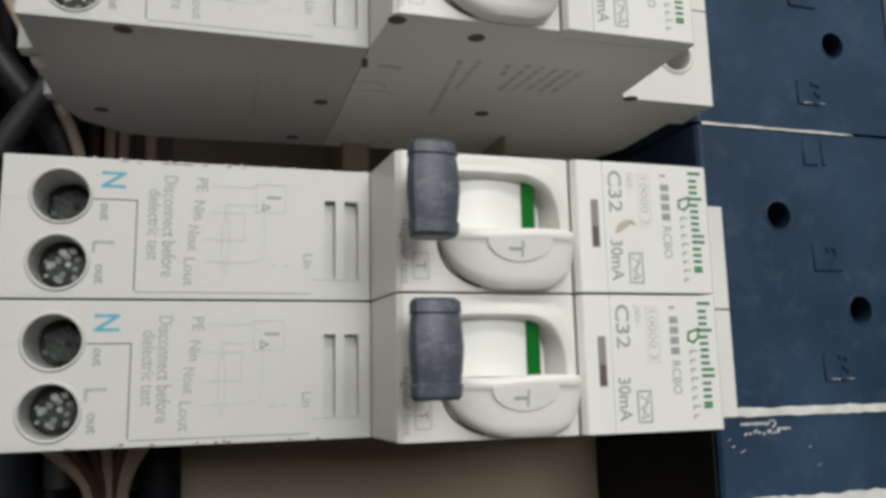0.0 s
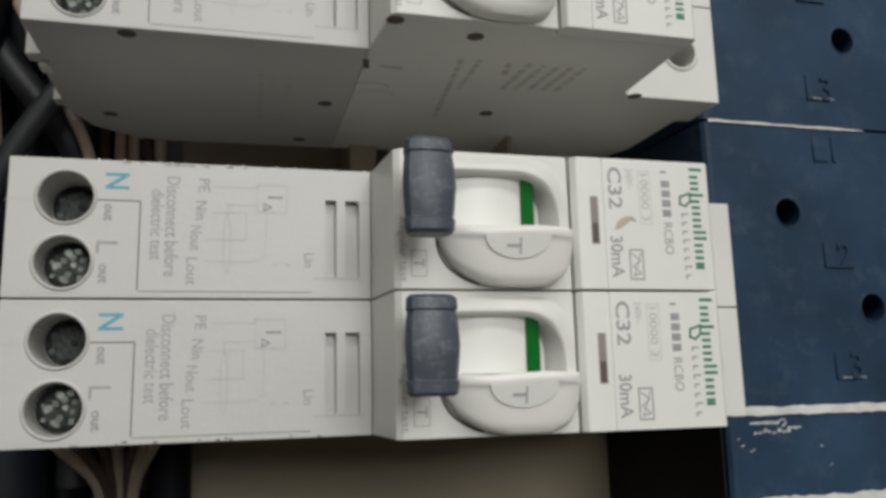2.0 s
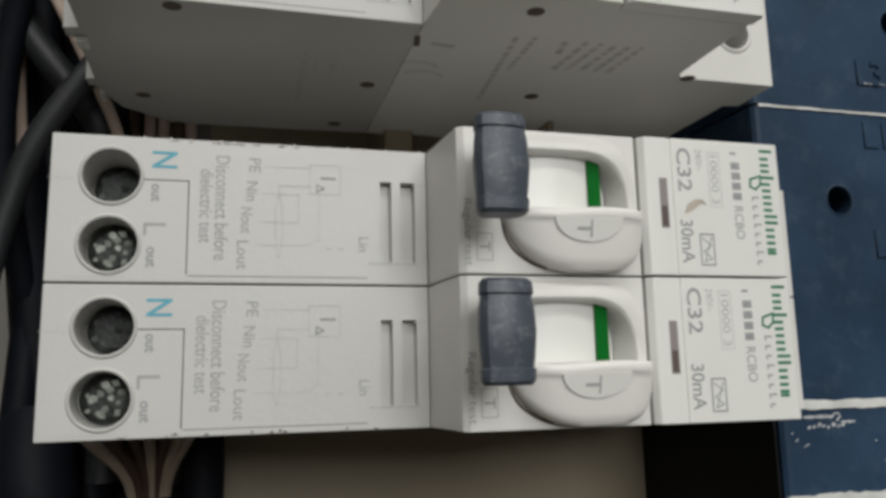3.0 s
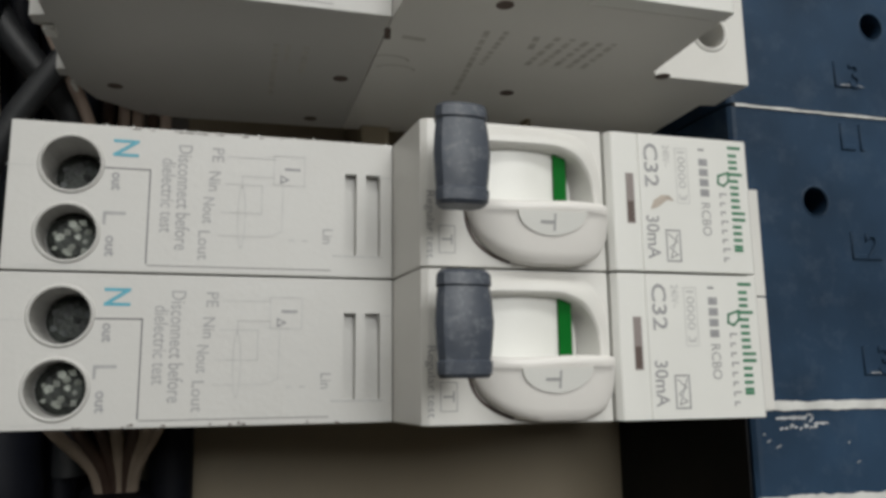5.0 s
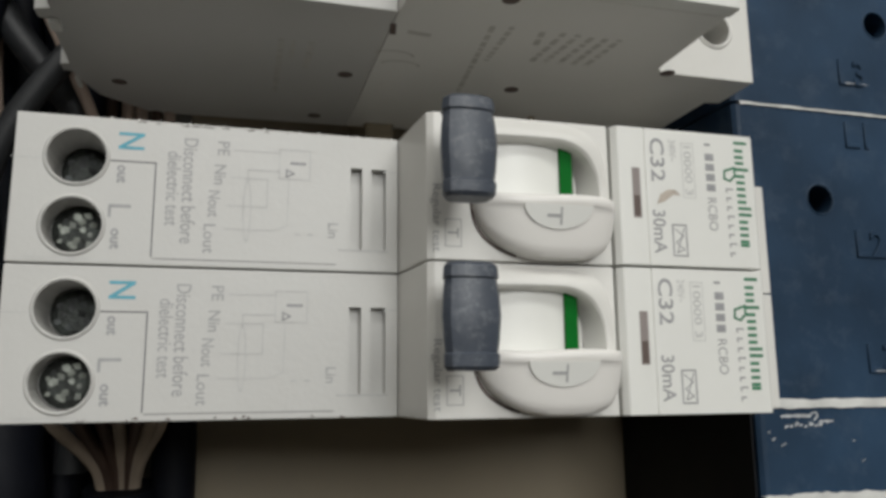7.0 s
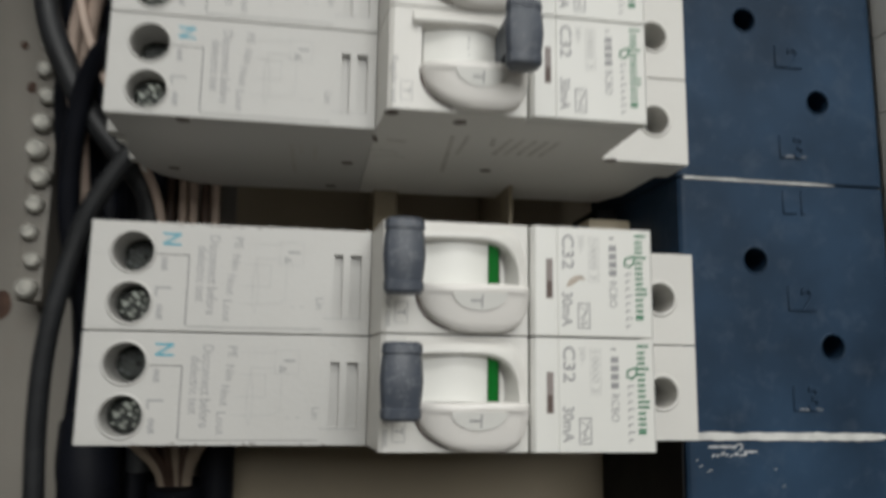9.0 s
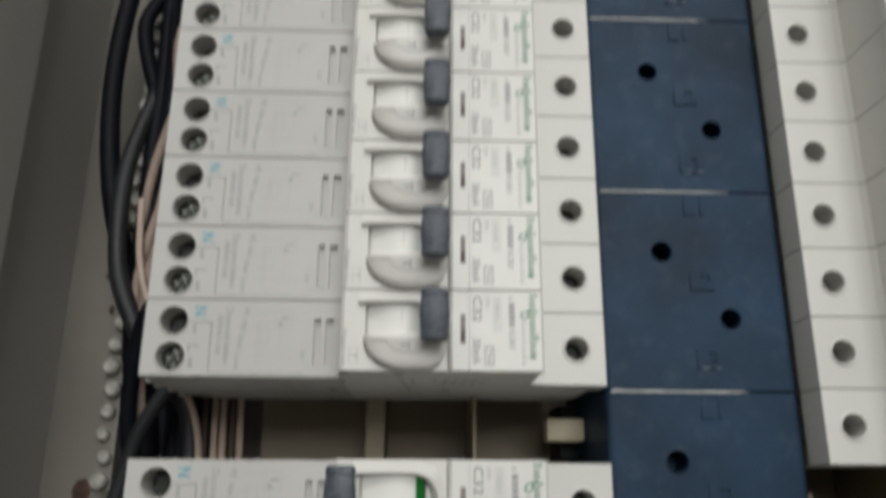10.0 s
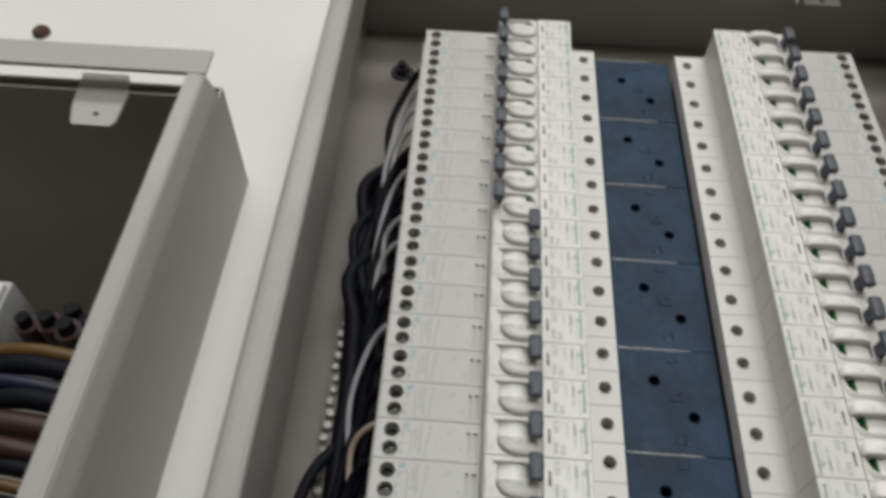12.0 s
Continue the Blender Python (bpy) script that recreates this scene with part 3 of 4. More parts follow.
    # swollen lip over the mouth: from the flat front up to a rounded inner edge, then down into the recess
    inner = smooth_path([(50.5, 14.8, 1.0), (55, 15.0, 1.0), (60, 15.05, 1.0), (63.6, 14.9, 1.0), (66.2, 13.8, 0.85), (67.7, 11.8, 0.6), (68.3, 9.6, 0.4), (68.5, 7.7, 0.3)], 4)
    outer = smooth_path([(50.5, 17.4, 0), (55, 17.6, 0), (60, 17.65, 0), (64.8, 17.4, 0), (68, 16.2, 0), (69.4, 13.2, 0), (69.75, 10.2, 0), (69.8, 7.7, 0)], 4)
    rows = []
    for p, q in zip(inner, outer):
        h, w = p.z, q - p
        back = Vector((0.3 + 2.0 * (1 - h), 0.35))
        rows.append([bm.verts.new((p.x + w.x * f, y, p.y + w.y * f)) for f, y in ((1.0, 0.04), (0.8, -0.3 * h), (0.55, -0.85 * h), (0.3, -1.25 * h), (0.1, -1.3 * h), (0.0, -1.05 * h), (-0.06, -0.6 * h))]
                    + [bm.verts.new((p.x - back.x, 2.6, p.y - back.y * h))])
    for p, q in zip(rows, rows[1:]):
        for i in range(len(p) - 1):
            bm.faces.new((p[i], p[i + 1], q[i + 1], q[i]))
    part("mouth_lip", bm, M_WHITE, root, "swollen white lip over the toggle", smooth=True)
    # drum behind the handle and the indicator
    bm = B()
    arc = [(52.5 + 12.9 * i / 12, 1.5 - 1.2 * math.sin(math.pi * i / 12)) for i in range(13)]
    prism(bm, arc + [(65.4, 2.7), (52.5, 2.7)], 7.7, 15.2)
    part("drum", bm, M_WHITE2, root, smooth=True)
    if on:
        part("indicator", box(B(), 63.6, 65.2, 0.5, 2.7, 7.8, 15.0), M_GREEN, root, "green on indicator")
        part("indicator_gap", box(B(), 65.2, 65.6, 1.3, 2.7, 7.8, 15.0), M_HOLE, root, "dark gap beside the indicator")
    # handle
    hx = 48.9 if on else 66.9
    bm = B()
    outline = []
    hp = [(-2.8, -9.1), (-2.3, -10.0), (-1.1, -10.4), (1.1, -10.4), (2.3, -10.0), (2.8, -9.1), (2.6, -7.4), (1.7, -6.4), (-1.7, -6.4), (-2.5, -7.4)]
    zs = [(5.3, 0.84), (5.7, 0.95), (6.9, 0.98), (7.1, 0.92), (8.3, 0.97), (10.9, 1.03), (13.4, 0.98), (14.6, 0.92), (14.8, 0.98), (16.0, 0.95), (16.4, 0.82)]
    rows = [[bm.verts.new((hx + 1.08 * x * s, -7 + (y + 7) * s if y < -5 else y, z)) for x, y in hp] for z, s in zs]
    for p, q in zip(rows, rows[1:]):
        for i in range(len(hp)):
            j = (i + 1) % len(hp)
            bm.faces.new((p[i], p[j], q[j], q[i]))
    bm.faces.new(rows[0][::-1])
    bm.faces.new(rows[-1])
    sx = hx + (1.0 if on else -1.0)
    box(bm, sx - 1.2, sx + 1.2, -6.6, 1.4, 8.6, 14.6)
    part("toggle_handle", bm, M_HANDLE, root, "slate blue toggle handle with collars", smooth=True)

    # printing on the lower front
    y = L1 - 0.03
    bm = B()
    lettering(bm, "N", 11.5, 14.4, 16.2, 14.1, y, 0.015)
    part("neutral_mark", bm, M_BLUEPRINT, root, "cyan letter N")
    bm = B()
    lettering(bm, "L", 10.8, 13.3, 7.3, 5.7, y)
    lettering(bm, "Disconnect before", 18.9, 20.6, 16.0, 2.9, y, 0.008)
    lettering(bm, "dielectric test", 17.1, 18.7, 14.2, 5.0, y, 0.008)
    lettering(bm, "PE", 22.9, 24.3, 15.9, 14.1, y, 0.008)
    lettering(bm, "Nin", 22.6, 24.0, 12.9, 10.4, y, 0.008)
    lettering(bm, "Nout", 22.0, 23.4, 9.6, 6.3, y, 0.008)
    lettering(bm, "Lout", 21.6, 23.0, 5.4, 1.8, y, 0.008)
    lettering(bm, "Lin", 36.6, 37.9, 6.2, 4.3, y, 0.008)
    tagged(part("wiring_print", bm, M_PRINT2, root, "grey printed terminal words"), kind="stuff")
    bm = B()
    lettering(bm, "out", 11.5, 12.6, 12.1, 9.9, y, 0.03)
    lettering(bm, "out", 11.2, 12.3, 4.4, 1.9, y, 0.03)
    part("outlet_print", bm, M_PRINT, root)
    bm = B()
    stroke(bm, [(31.9, 13.7), (33.5, 13.7)], y, 0.34)
    stroke(bm, [(31.3, 12.8), (32.2, 12.35), (31.3, 11.9), (31.3, 12.8)], y, 0.2)
    part("residual_print", bm, M_PRINT, root)
    bm = B()
    stroke(bm, [(10.4, 12.6), (15.8, 12.6), (15.8, 1.2)], y, 0.15)
    stroke(bm, [(16.0, 0.95), (37.6, 0.95)], y, 0.09)
    part("terminal_frame_print", bm, M_DARKPRINT, root)
    bm = B()
    stroke(bm, [(30.4, 15.4), (34.2, 15.4), (34.2, 11.6), (30.4, 11.6), (30.4, 15.4)], y, 0.13)
    stroke(bm, [(24.9, 14.9), (30.4, 14.9)], y, 0.12)
    stroke(bm, [(30.4, 12.5), (26.6, 12.5), (26.6, 10.9)], y, 0.12)
    stroke(bm, [(24.6, 11.4), (29.0, 11.4), (29.0, 7.8), (24.2, 7.8)], y, 0.12)
    stroke(bm, [(24.0, 4.9), (29.8, 4.9), (31.5, 5.6), (31.6, 11.7)], y, 0.1)
    stroke(bm, [(26.6 + 0.45 * math.cos(t * math.tau / 16), 7.3 + 3.9 * math.sin(t * math.tau / 16)) for t in range(17)], y, 0.11)
    stroke(bm, [(32.6, 4.6), (33.0, 4.6)], y, 0.25)
    stroke(bm, [(34.2, 4.6), (34.6, 4.6)], y, 0.25)
    stroke(bm, [(38.0, 2.8), (44.2, 2.8)], y, 0.22)
    stroke(bm, [(43.7, 13.3), (45.4, 13.3)], y, 0.14)
    stroke(bm, [(0.1, 12.4), (3.2, 12.4)], y, 0.07)
    stroke(bm, [(2.6, 0.7), (9.0, 0.7)], y, 0.07)
    tagged(part("diagram_print", bm, M_FAINT, root, "faint grey wiring diagram"), kind="stuff")
    # printing on the raised front
    bm = B()
    lettering(bm, "Regular test", 46.9, 48.2, 9.0, 1.0, -0.03)
    stroke(bm, [(48.7, 4.9), (50.6, 4.9), (50.6, 1.7), (48.7, 1.7), (48.7, 4.9)], -0.03, 0.1)
    tagged(part("test_print", bm, M_PRINT2, root, "grey printed test note"), kind="stuff")
    bm = B()
    lettering(bm, "T", 49.0, 50.3, 3.9, 2.7, -0.035)
    y = F - 0.03
    part("test_letter", bm, M_PRINT, root)
    bm = B()
    lettering(bm, "C32", 75.4, 77.4, 16.6, 10.9, y, 0.012)
    part("rating_print", bm, M_PRINT, root, "grey printed rating C32")
    bm = B()
    lettering(bm, "30mA", 75.3, 77.1, 7.2, 1.7, y, 0.012)
    part("trip_print", bm, M_PRINT, root, "grey printed rating 30mA")
    bm = B()
    lettering(bm, "RCBO", 83.3, 84.6, 9.2, 4.9, y)
    for i in range(5):
        bar(bm, 83.3, 84.6 - (0.4 if i == 0 else 0), 16.4 - i * 1.35, 16.4 - i * 1.35 - (0.3 if i == 0 else 0.95), y)
    stroke(bm, [(78.0, 5.4), (79.9, 5.4), (79.9, 1.5), (78.0, 1.5), (78.0, 5.4)], y, 0.2)
    stroke(bm, [(78.3, 4.9), (79.5, 4.0), (78.4, 3.2), (79.5, 2.3), (78.5, 1.9), (79.6, 5.0)], y, 0.15)
    tagged(part("type_print", bm, M_PRINT, root, "grey printed type line and symbol"), kind="stuff")
    bm = B()
    lettering(bm, "240V~", 78.1, 79.1, 16.5, 13.6, y)
    stroke(bm, [(79.9, 16.2), (81.6, 16.2), (81.6, 9.0), (79.9, 9.0), (79.9, 16.2)], y, 0.08)
    lettering(bm, "10000 3", 80.2, 81.3, 15.8, 9.4, y)
    tagged(part("voltage_print", bm, M_FAINT, root), kind="stuff")
    bm = B()
    z = 17.0
    for w, tall in ((1.5, 1.0), (1.25, 0.72), (1.35, 1.0), (1.3, 0.72), (1.3, 0.72), (0.4, 0.95), (1.4, 1.0), (1.3, 0.72), (0.9, 0.72)):
        x0 = 87.75
        if w < 0.5:
            bar(bm, x0, x0 + 1.95, z, z - 0.38, y)
        else:
            bar(bm, x0, x0 + (1.95 if tall > 0.9 else 1.3), z, z - 0.4, y)
            bar(bm, x0, x0 + 1.3, z - w + 0.44, z - w + 0.04, y)
        z -= w + 0.42
    stroke(bm, [(87.6, 13.4), (86.1, 12.9), (86.0, 11.9), (86.8, 11.6), (87.6, 12.3), (87.6, 13.4)], y, 0.3)
    tagged(part("maker_mark", bm, M_GREENPRINT, root, "green printed maker's mark"), kind="stuff")
    bm = B()
    for i in range(8):
        z = 10.6 - i * 1.2
        bar(bm, 86.1, 87.2 - 0.3 * (i % 3 > 0), z, z - 0.22, y)
        bar(bm, 86.1, 86.3, z - 0.22, z - 0.6, y)
    tagged(part("maker_submark", bm, M_PRINT, root), kind="stuff")
    return root


on_master = breaker(True, "white moulded circuit breaker switched on, slate blue toggle")
off_master = breaker(False, "white moulded circuit breaker switched off, slate blue toggle")


used = {True: 0, False: 0}


def put_breaker(on, m):
    master = on_master if on else off_master
    if used[on]:
        ob = copy_thing(master, m)
    else:
        master.matrix_basis = m
        ob = master
    used[on] += 1
    return ob


LEFT, RIGHT = {}, {}
for i in [0, 1] + list(range(3, 27)):
    LEFT[i] = put_breaker(i < 2 or i >= 18, pose(0, 0, (ZB + 18 * i) * MM))
for i in range(2, 27):
    RIGHT[i] = put_breaker(True, pose(0.2715, 0, (ZB + 18 * (i + 1)) * MM, 0, 180, 0))

# side face of the lowest breaker of the upper block: rivet holes and faint print
low = LEFT[3]
for x, yy in ((47.5, 2.0), (59.4, 4.7), (41.8, 34.9), (70.5, 34.4), (92.9, 21.3), (6.0, 47.0), (12.9, 13.4), (39.0, 55.5)):
    bm = B()
    vs = [bm.verts.new((x + 1.25 * math.cos(t * math.tau / 18), yy + 1.25 * math.sin(t * math.tau / 18), 0.085)) for t in range(18)]
    bm.faces.new(vs)
    part("rivet_hole", bm, M_SLOT, low, "dark round rivet hole")
bm = B()


def side_stroke(bm, pts, w):
    for (ax, ay), (bx, by) in zip(pts, pts[1:]):
        d = Vector((bx - ax, by - ay)).normalized() * (w / 2)
        n = Vector((-d.y, d.x))
        q = ((ax + n.x, ay + n.y), (bx + n.x, by + n.y), (bx - n.x, by - n.y), (ax - n.x, ay - n.y))
        bm.faces.new([bm.verts.new((px, py, 0.09)) for px, py in q])


def text_column(bm, x, y0, y1, lean, w, rr):
    """A line of small unreadable characters as bars."""
    y = y0
    while y < y1:
        step = rr.uniform(0.7, 2.2)
        f, g = (y - y0) / (y1 - y0), (min(y + step, y1) - y0) / (y1 - y0)
        side_stroke(bm, [(x + lean * f, y), (x + lean * g, min(y + step, y1))], w)
        y += step + rr.uniform(0.25, 0.7)


rr = random.Random(21)
for x, y0, y1, lean, w in ((30.9, 24, 45, 0.2, 0.9), (32.6, 24, 30, 0.1, 0.7), (35.3, 24, 34, 0.0, 1.0), (59.6, 12.5, 38, 2.2, 0.9), (62.4, 12, 24, 0.0, 0.9),
                           (67.2, 12.5, 17, 0.6, 1.0), (70.4, 12, 22.5, -1.0, 1.0), (72.7, 12, 22.5, -1.2, 1.0), (75.0, 12.4, 22.3, -1.1, 1.0), (77.2, 12.2, 22, -1.0, 1.0), (79.4, 12, 22, -1.0, 1.0)):
    text_column(bm, x, y0, y1, lean, w, rr)
side_stroke(bm, [(48.2, 17.2), (51.8, 17.6)], 1.1)
for c in (0, 3.4):
    side_stroke(bm, [(48.0 + c * 0.5 + 3.0 * math.cos(t), 25.5 + c + 1.5 * math.sin(t)) for t in [math.pi * (1 + i / 8) for i in range(9)]], 0.45)
tagged(part("side_print", bm, material("faint_side_print", (0.50, 0.485, 0.45), 0.6, vary=0.15, scale=400, bump=0), low, "faint grey approval marks on the side"), kind="stuff")
bm = B()
side_stroke(bm, [(45.7, 15.2), (46.3, 18.6)], 0.9)
part("side_notch", bm, M_SLOT, low)

# scuff on the label of the second breaker
bm = B()
pts = [(76.0, 8.0), (77.0, 8.3), (78.4, 9.3), (79.4, 9.2), (78.7, 9.9), (77.6, 9.9), (76.5, 9.2)]
bm.faces.new([bm.verts.new((x, -0.86, z)) for x, z in pts])
part("scuff", bm, material("brown_scuff", (0.40, 0.35, 0.30), 0.6, vary=0.3, scale=500, bump=0), LEFT[1], "grey scuff across the label")

for x0, x1, y0, y1, drop in ((-0.5, 1.0, 25.0, 27.6, 0.8), (-0.6, 0.1, 45.6, 49.5, 0.6)):
    part("side_peg", box(B(), x0, x1, y0, y1, -drop, 0.05, 0.12), M_WHITE2, low, "small white moulded peg")

# plaster crumbs along the upper edges of the two lowest breakers
bm = B()
rr = random.Random(11)
for i in range(34):
    x = rr.choice((rr.uniform(10, 45), rr.uniform(12, 36), rr.uniform(52, 90)))
    front = 11.6 if x < 45.6 else 0.0
    r = rr.uniform(0.06, 0.17)
    m = pose(x, front + rr.uniform(0.2, 1.6), ZB + 36 + r * 0.35) @ Matrix.Diagonal((1, 1, rr.uniform(0.5, 0.9), 1))
    bmesh.ops.create_icosphere(bm, subdivisions=1, radius=r, matrix=m)
solid("plaster_crumbs", bm, M_WALL, "white plaster crumbs lying on the upper breaker edge", "debris", kind="stuff")

# ---- gap fittings ----
def busbar_tap(m):
    root = thing("busbar_tap", "cream plug with a black clip in the breaker gap", "busbar tap", "free busbar taps")
    part("plug", box(B(), 99.5, 110, 52, 60, 42.6, 48.8, 0.8), M_CREAM, root, smooth=True)
    part("clip", box(B(), 104.5, 110.0, 60.2, 78, 38, 53, 0.4), M_BLACKPL, root, "black plastic clip", smooth=True)
    part("post", box(B(), 110.4, 112.4, 48, 60, 39, 52.5, 0.5), M_BLACKPL, root, "black post", smooth=True)
    root.matrix_basis = m
    return root


tap = busbar_tap(pose(0, 0, 1.2))
copy_thing(tap, pose(0.2715, 0, 1.272, 0, 180, 0))
for x in (79.0, 192.5):
    solid("divider_fin", box(B(), x - 0.5, x + 0.5, 46, 78, 1206, 1690, 0.2), M_TRAY, "thin pale metal divider fin on the mounting plate", "fin", "divider fins")
# ---- wiring ----
def cable(name, pts, r, mat, label, group):
    bm = tube(B(), pts, r, seg=10, steps=5)
    return solid(name, bm, mat, label, "cable", group, smooth=True)


def wander(seed, z):
    return noise.noise((seed * 3.7, z * 0.011, 0.5)), noise.noise((seed * 2.3, z * 0.012, 9.5))


def mirrored(pts, flip):
    return [(271.5 - x, y, z) for x, y, z in pts] if flip else pts


for flip in (0, 1):
    group = "cables beside the breakers"
    for i in range(24):
        pts = []
        top = 1640 - 22 * (i % 9)
        z = 1040
        while z <= top:
            a, b = wander(i + 40 * flip, z)
            t = (z - 1040) / 600
            x = -19 + 13 * math.sin(i * 2.4) * (0.65 + 0.35 * math.sin(t * 3)) + 11 * a
            if z < 1290:
                x += 5
            y = 80 + 11 * math.cos(i * 1.7) + 6 * b
            left = (-15 if z < 1262 else -23) if z < 1440 else -23 - 8 * min(1, (z - 1440) / 100)
            if z > 1500:
                x -= 8
            pts.append((max(left, min(x, -3)), min(max(y, 67), 92), z))
            z += 38
        pts.append((8 + (i % 4), 88, top + 34))
        cable("trunk_cable", mirrored(pts, flip), (3.4, 4.2, 3.0)[i % 3], M_BLACK, "black sheathed cable running up beside the breakers", group)
    # a lead to each breaker
    for i in range(4 if not flip else 3, 27):
        zc = ZB + 18 * i + 8
        a, b = wander(i + 7 + 50 * flip, zc)
        pts = [(3, 40, zc), (-4, 40, zc + 1), (-12 - 4 * a, 50, zc - 7), (-17 + 8 * b, 60, zc - 32), (-19 + 9 * a, 70, zc - 60), (-13, 90, zc - 92)]
        pale = i % 3 == 0 or 4 < i < 9 or (i > 17 and i % 2)
        cable("breaker_lead", mirrored(pts, flip), 1.5 if pale else 2.3, (M_GREYC if i > 12 else M_BEIGE) if pale else M_BLACK, "pale sheathed lead curving to a breaker" if pale else "black sheathed lead curving to a breaker", "leads to the breakers")

# loose loop and crossing cables at the foot of the upper block
cable("looped_cable", [(2, 62, 1438), (-15, 70, 1434), (-30, 70, 1418), (-38, 70, 1398), (-41, 71, 1360), (-37, 72, 1322), (-27, 74, 1290), (-15, 76, 1268), (-8, 84, 1246)], 3.2, M_BLACK, "black cable bulging out in a loose loop", "cables beside the breakers")
cable("looped_cable", [(-6, 76, 1408), (-24, 72, 1398), (-31, 72, 1390), (-33, 73, 1378), (-26, 80, 1350)], 2.6, M_BLACK, "short black cable loop", "cables beside the breakers")
cable("crossing_cable", [(-24, 70, 1360), (-28, 60, 1325), (-25.5, 56, 1293), (-18, 55.5, 1274), (-12, 56, 1264.5), (-6, 57.5, 1257), (-1, 60, 1248), (0, 62, 1225), (0, 64, 1190)], 2.7, M_DARKGREY, "dusty dark cable running down into the gap", "cables beside the breakers")
cable("crossing_cable", [(2, 53, 1268), (-3, 50.5, 1259), (-6.8, 50.5, 1253), (-11, 51.5, 1246), (-14, 53, 1238), (-18, 55, 1222), (-20, 58, 1205), (-20, 62, 1180), (-18, 70, 1120)], 2.2, M_DARKGREY, "dusty dark cable crossing down beside the lowest breakers", "cables beside the breakers")
cable("crossing_cable", [(-7, 74, 1236), (-8, 76, 1210), (-8, 78, 1180), (-8, 80, 1110)], 4.5, M_BLACK, "thick black cable below the gap", "cables beside the breakers")
for i, x in enumerate((0.5, 3.5, 6.2, 8.6, 11.2, 13.4)):
    cable("conductor", ([(-20, 54, 1312), (-17, 50, 1293), (-13, 49, 1280), (-8.6, 49, 1271), (-5.6, 50, 1265), (-2.2, 52, 1257.5), (1.6, 56, 1248), (3, 59, 1234), (2, 60, 1205)] if i == 0 else [(x - 0.6, 62, 1268), (x - 0.4, 61, 1252), (x, 61, 1240), (x + 0.4, 61, 1226), (x, 61, 1205)]), 1.05, (M_BEIGE, M_BROWNC, M_BEIGE)[i % 3], "thin sheathed conductor seen in the gap between breakers", "conductors in the gap")
for i, x in enumerate((-5.5, -1.5, 2.2, 4.8, 7.6, 9.8, 11.6)):
    cable("conductor", [(x + 3, 40, 1206), (x + 3.4, 54, 1199), (6.4 + x * 0.45, 59, 1192), (7.2 + x * 0.3, 61, 1187.5), (7.6 + x * 0.25, 62, 1183)], 1.05, (M_SHADEBEIGE, M_BROWNC, M_BROWNC, M_SHADEBEIGE, M_BROWNC, M_SHADEBEIGE, M_SHADEBEIGE)[i], "thin sheathed conductor fanning out below the breakers", "conductors below the breakers")
cable("sheath_end", [(8.5, 62, 1187.5), (8.5, 63, 1180), (8, 64, 1160), (4, 68, 1110), (-3, 76, 1040)], 6.2, M_BLACK, "black outer sheath from which the conductors fan out", "cables beside the breakers")
cable("sheath_end", [(16.6, 62, 1206), (16.8, 62, 1180), (16, 64, 1120), (13, 70, 1040)], 3.7, M_BLACK, "black cable beside the mounting plate", "cables beside the breakers")
cable("sheath_end", [(-11, 66, 1200), (-10, 62, 1192), (-9, 62, 1180), (-10, 68, 1120), (-12, 76, 1040)], 6.5, M_BLACK, "thick black cable below the breakers", "cables beside the breakers")

# terminal bar with screws beside the trunk
root = thing("terminal_bar", "dull metal terminal bar with a row of screws", "terminal bar")
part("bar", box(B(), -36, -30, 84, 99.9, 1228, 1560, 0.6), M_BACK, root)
master_screw = None
for i in range(47):
    z = 1231 + 7.0 * i
    if master_screw is None:
        bm = disc(B(), 0, 0, 0, 2.6, 2.6, seg=14, dome=0.8)
        master_screw = part("screw", bm, M_BEAD, root, "dull slotted screw head", smooth=True)
        master_screw.matrix_basis = pose(-0.033, 0.084, z * MM)
    else:
        ob = new("screw", master_screw.data)
        ob.parent = root
        tagged(ob, "dull slotted screw head")
        ob.matrix_basis = pose((-33 + 0.8 * math.sin(i * 2.1)) * MM, 0.084, z * MM, 0, 37 * i, 0) @ Matrix.Scale(0.9 + 0.14 * math.sin(i * 5.3), 4)
for x, z, r in ((-45, 1228, 3.0), (-40, 1239, 1.5), (-42.5, 1288, 1.3), (-45.5, 1300, 1.0), (-41, 1262, 0.8)):
    bm = B()
    vs = [bm.verts.new((x + r * (1 + 0.35 * noise.noise((t * 0.9, z, 2))) * math.cos(t * math.tau / 20), 99.8, z + r * 1.3 * (1 + 0.35 * noise.noise((t * 0.7, z, 5))) * math.sin(t * math.tau / 20))) for t in range(20)]
    bm.faces.new(vs)
    part("rust_stain", bm, M_RUST, main, "brown rust stain on the back panel")

# mounting nut on the back panel
root = thing("mounting_nut", "grey metal mounting nut on the back panel", "nut")
part("washer", disc(B(), -23.5, 1746, 100.0, 9, 1.5, seg=24), M_SCREW, root)
part("nut", disc(B(), -23.5, 1746, 98.4, 5.7, 5, seg=6), M_SCREW, root)
part("bolt", disc(B(), -23.5, 1746, 93.3, 3.0, 4, seg=14, dome=0.6), M_SCREW, root)


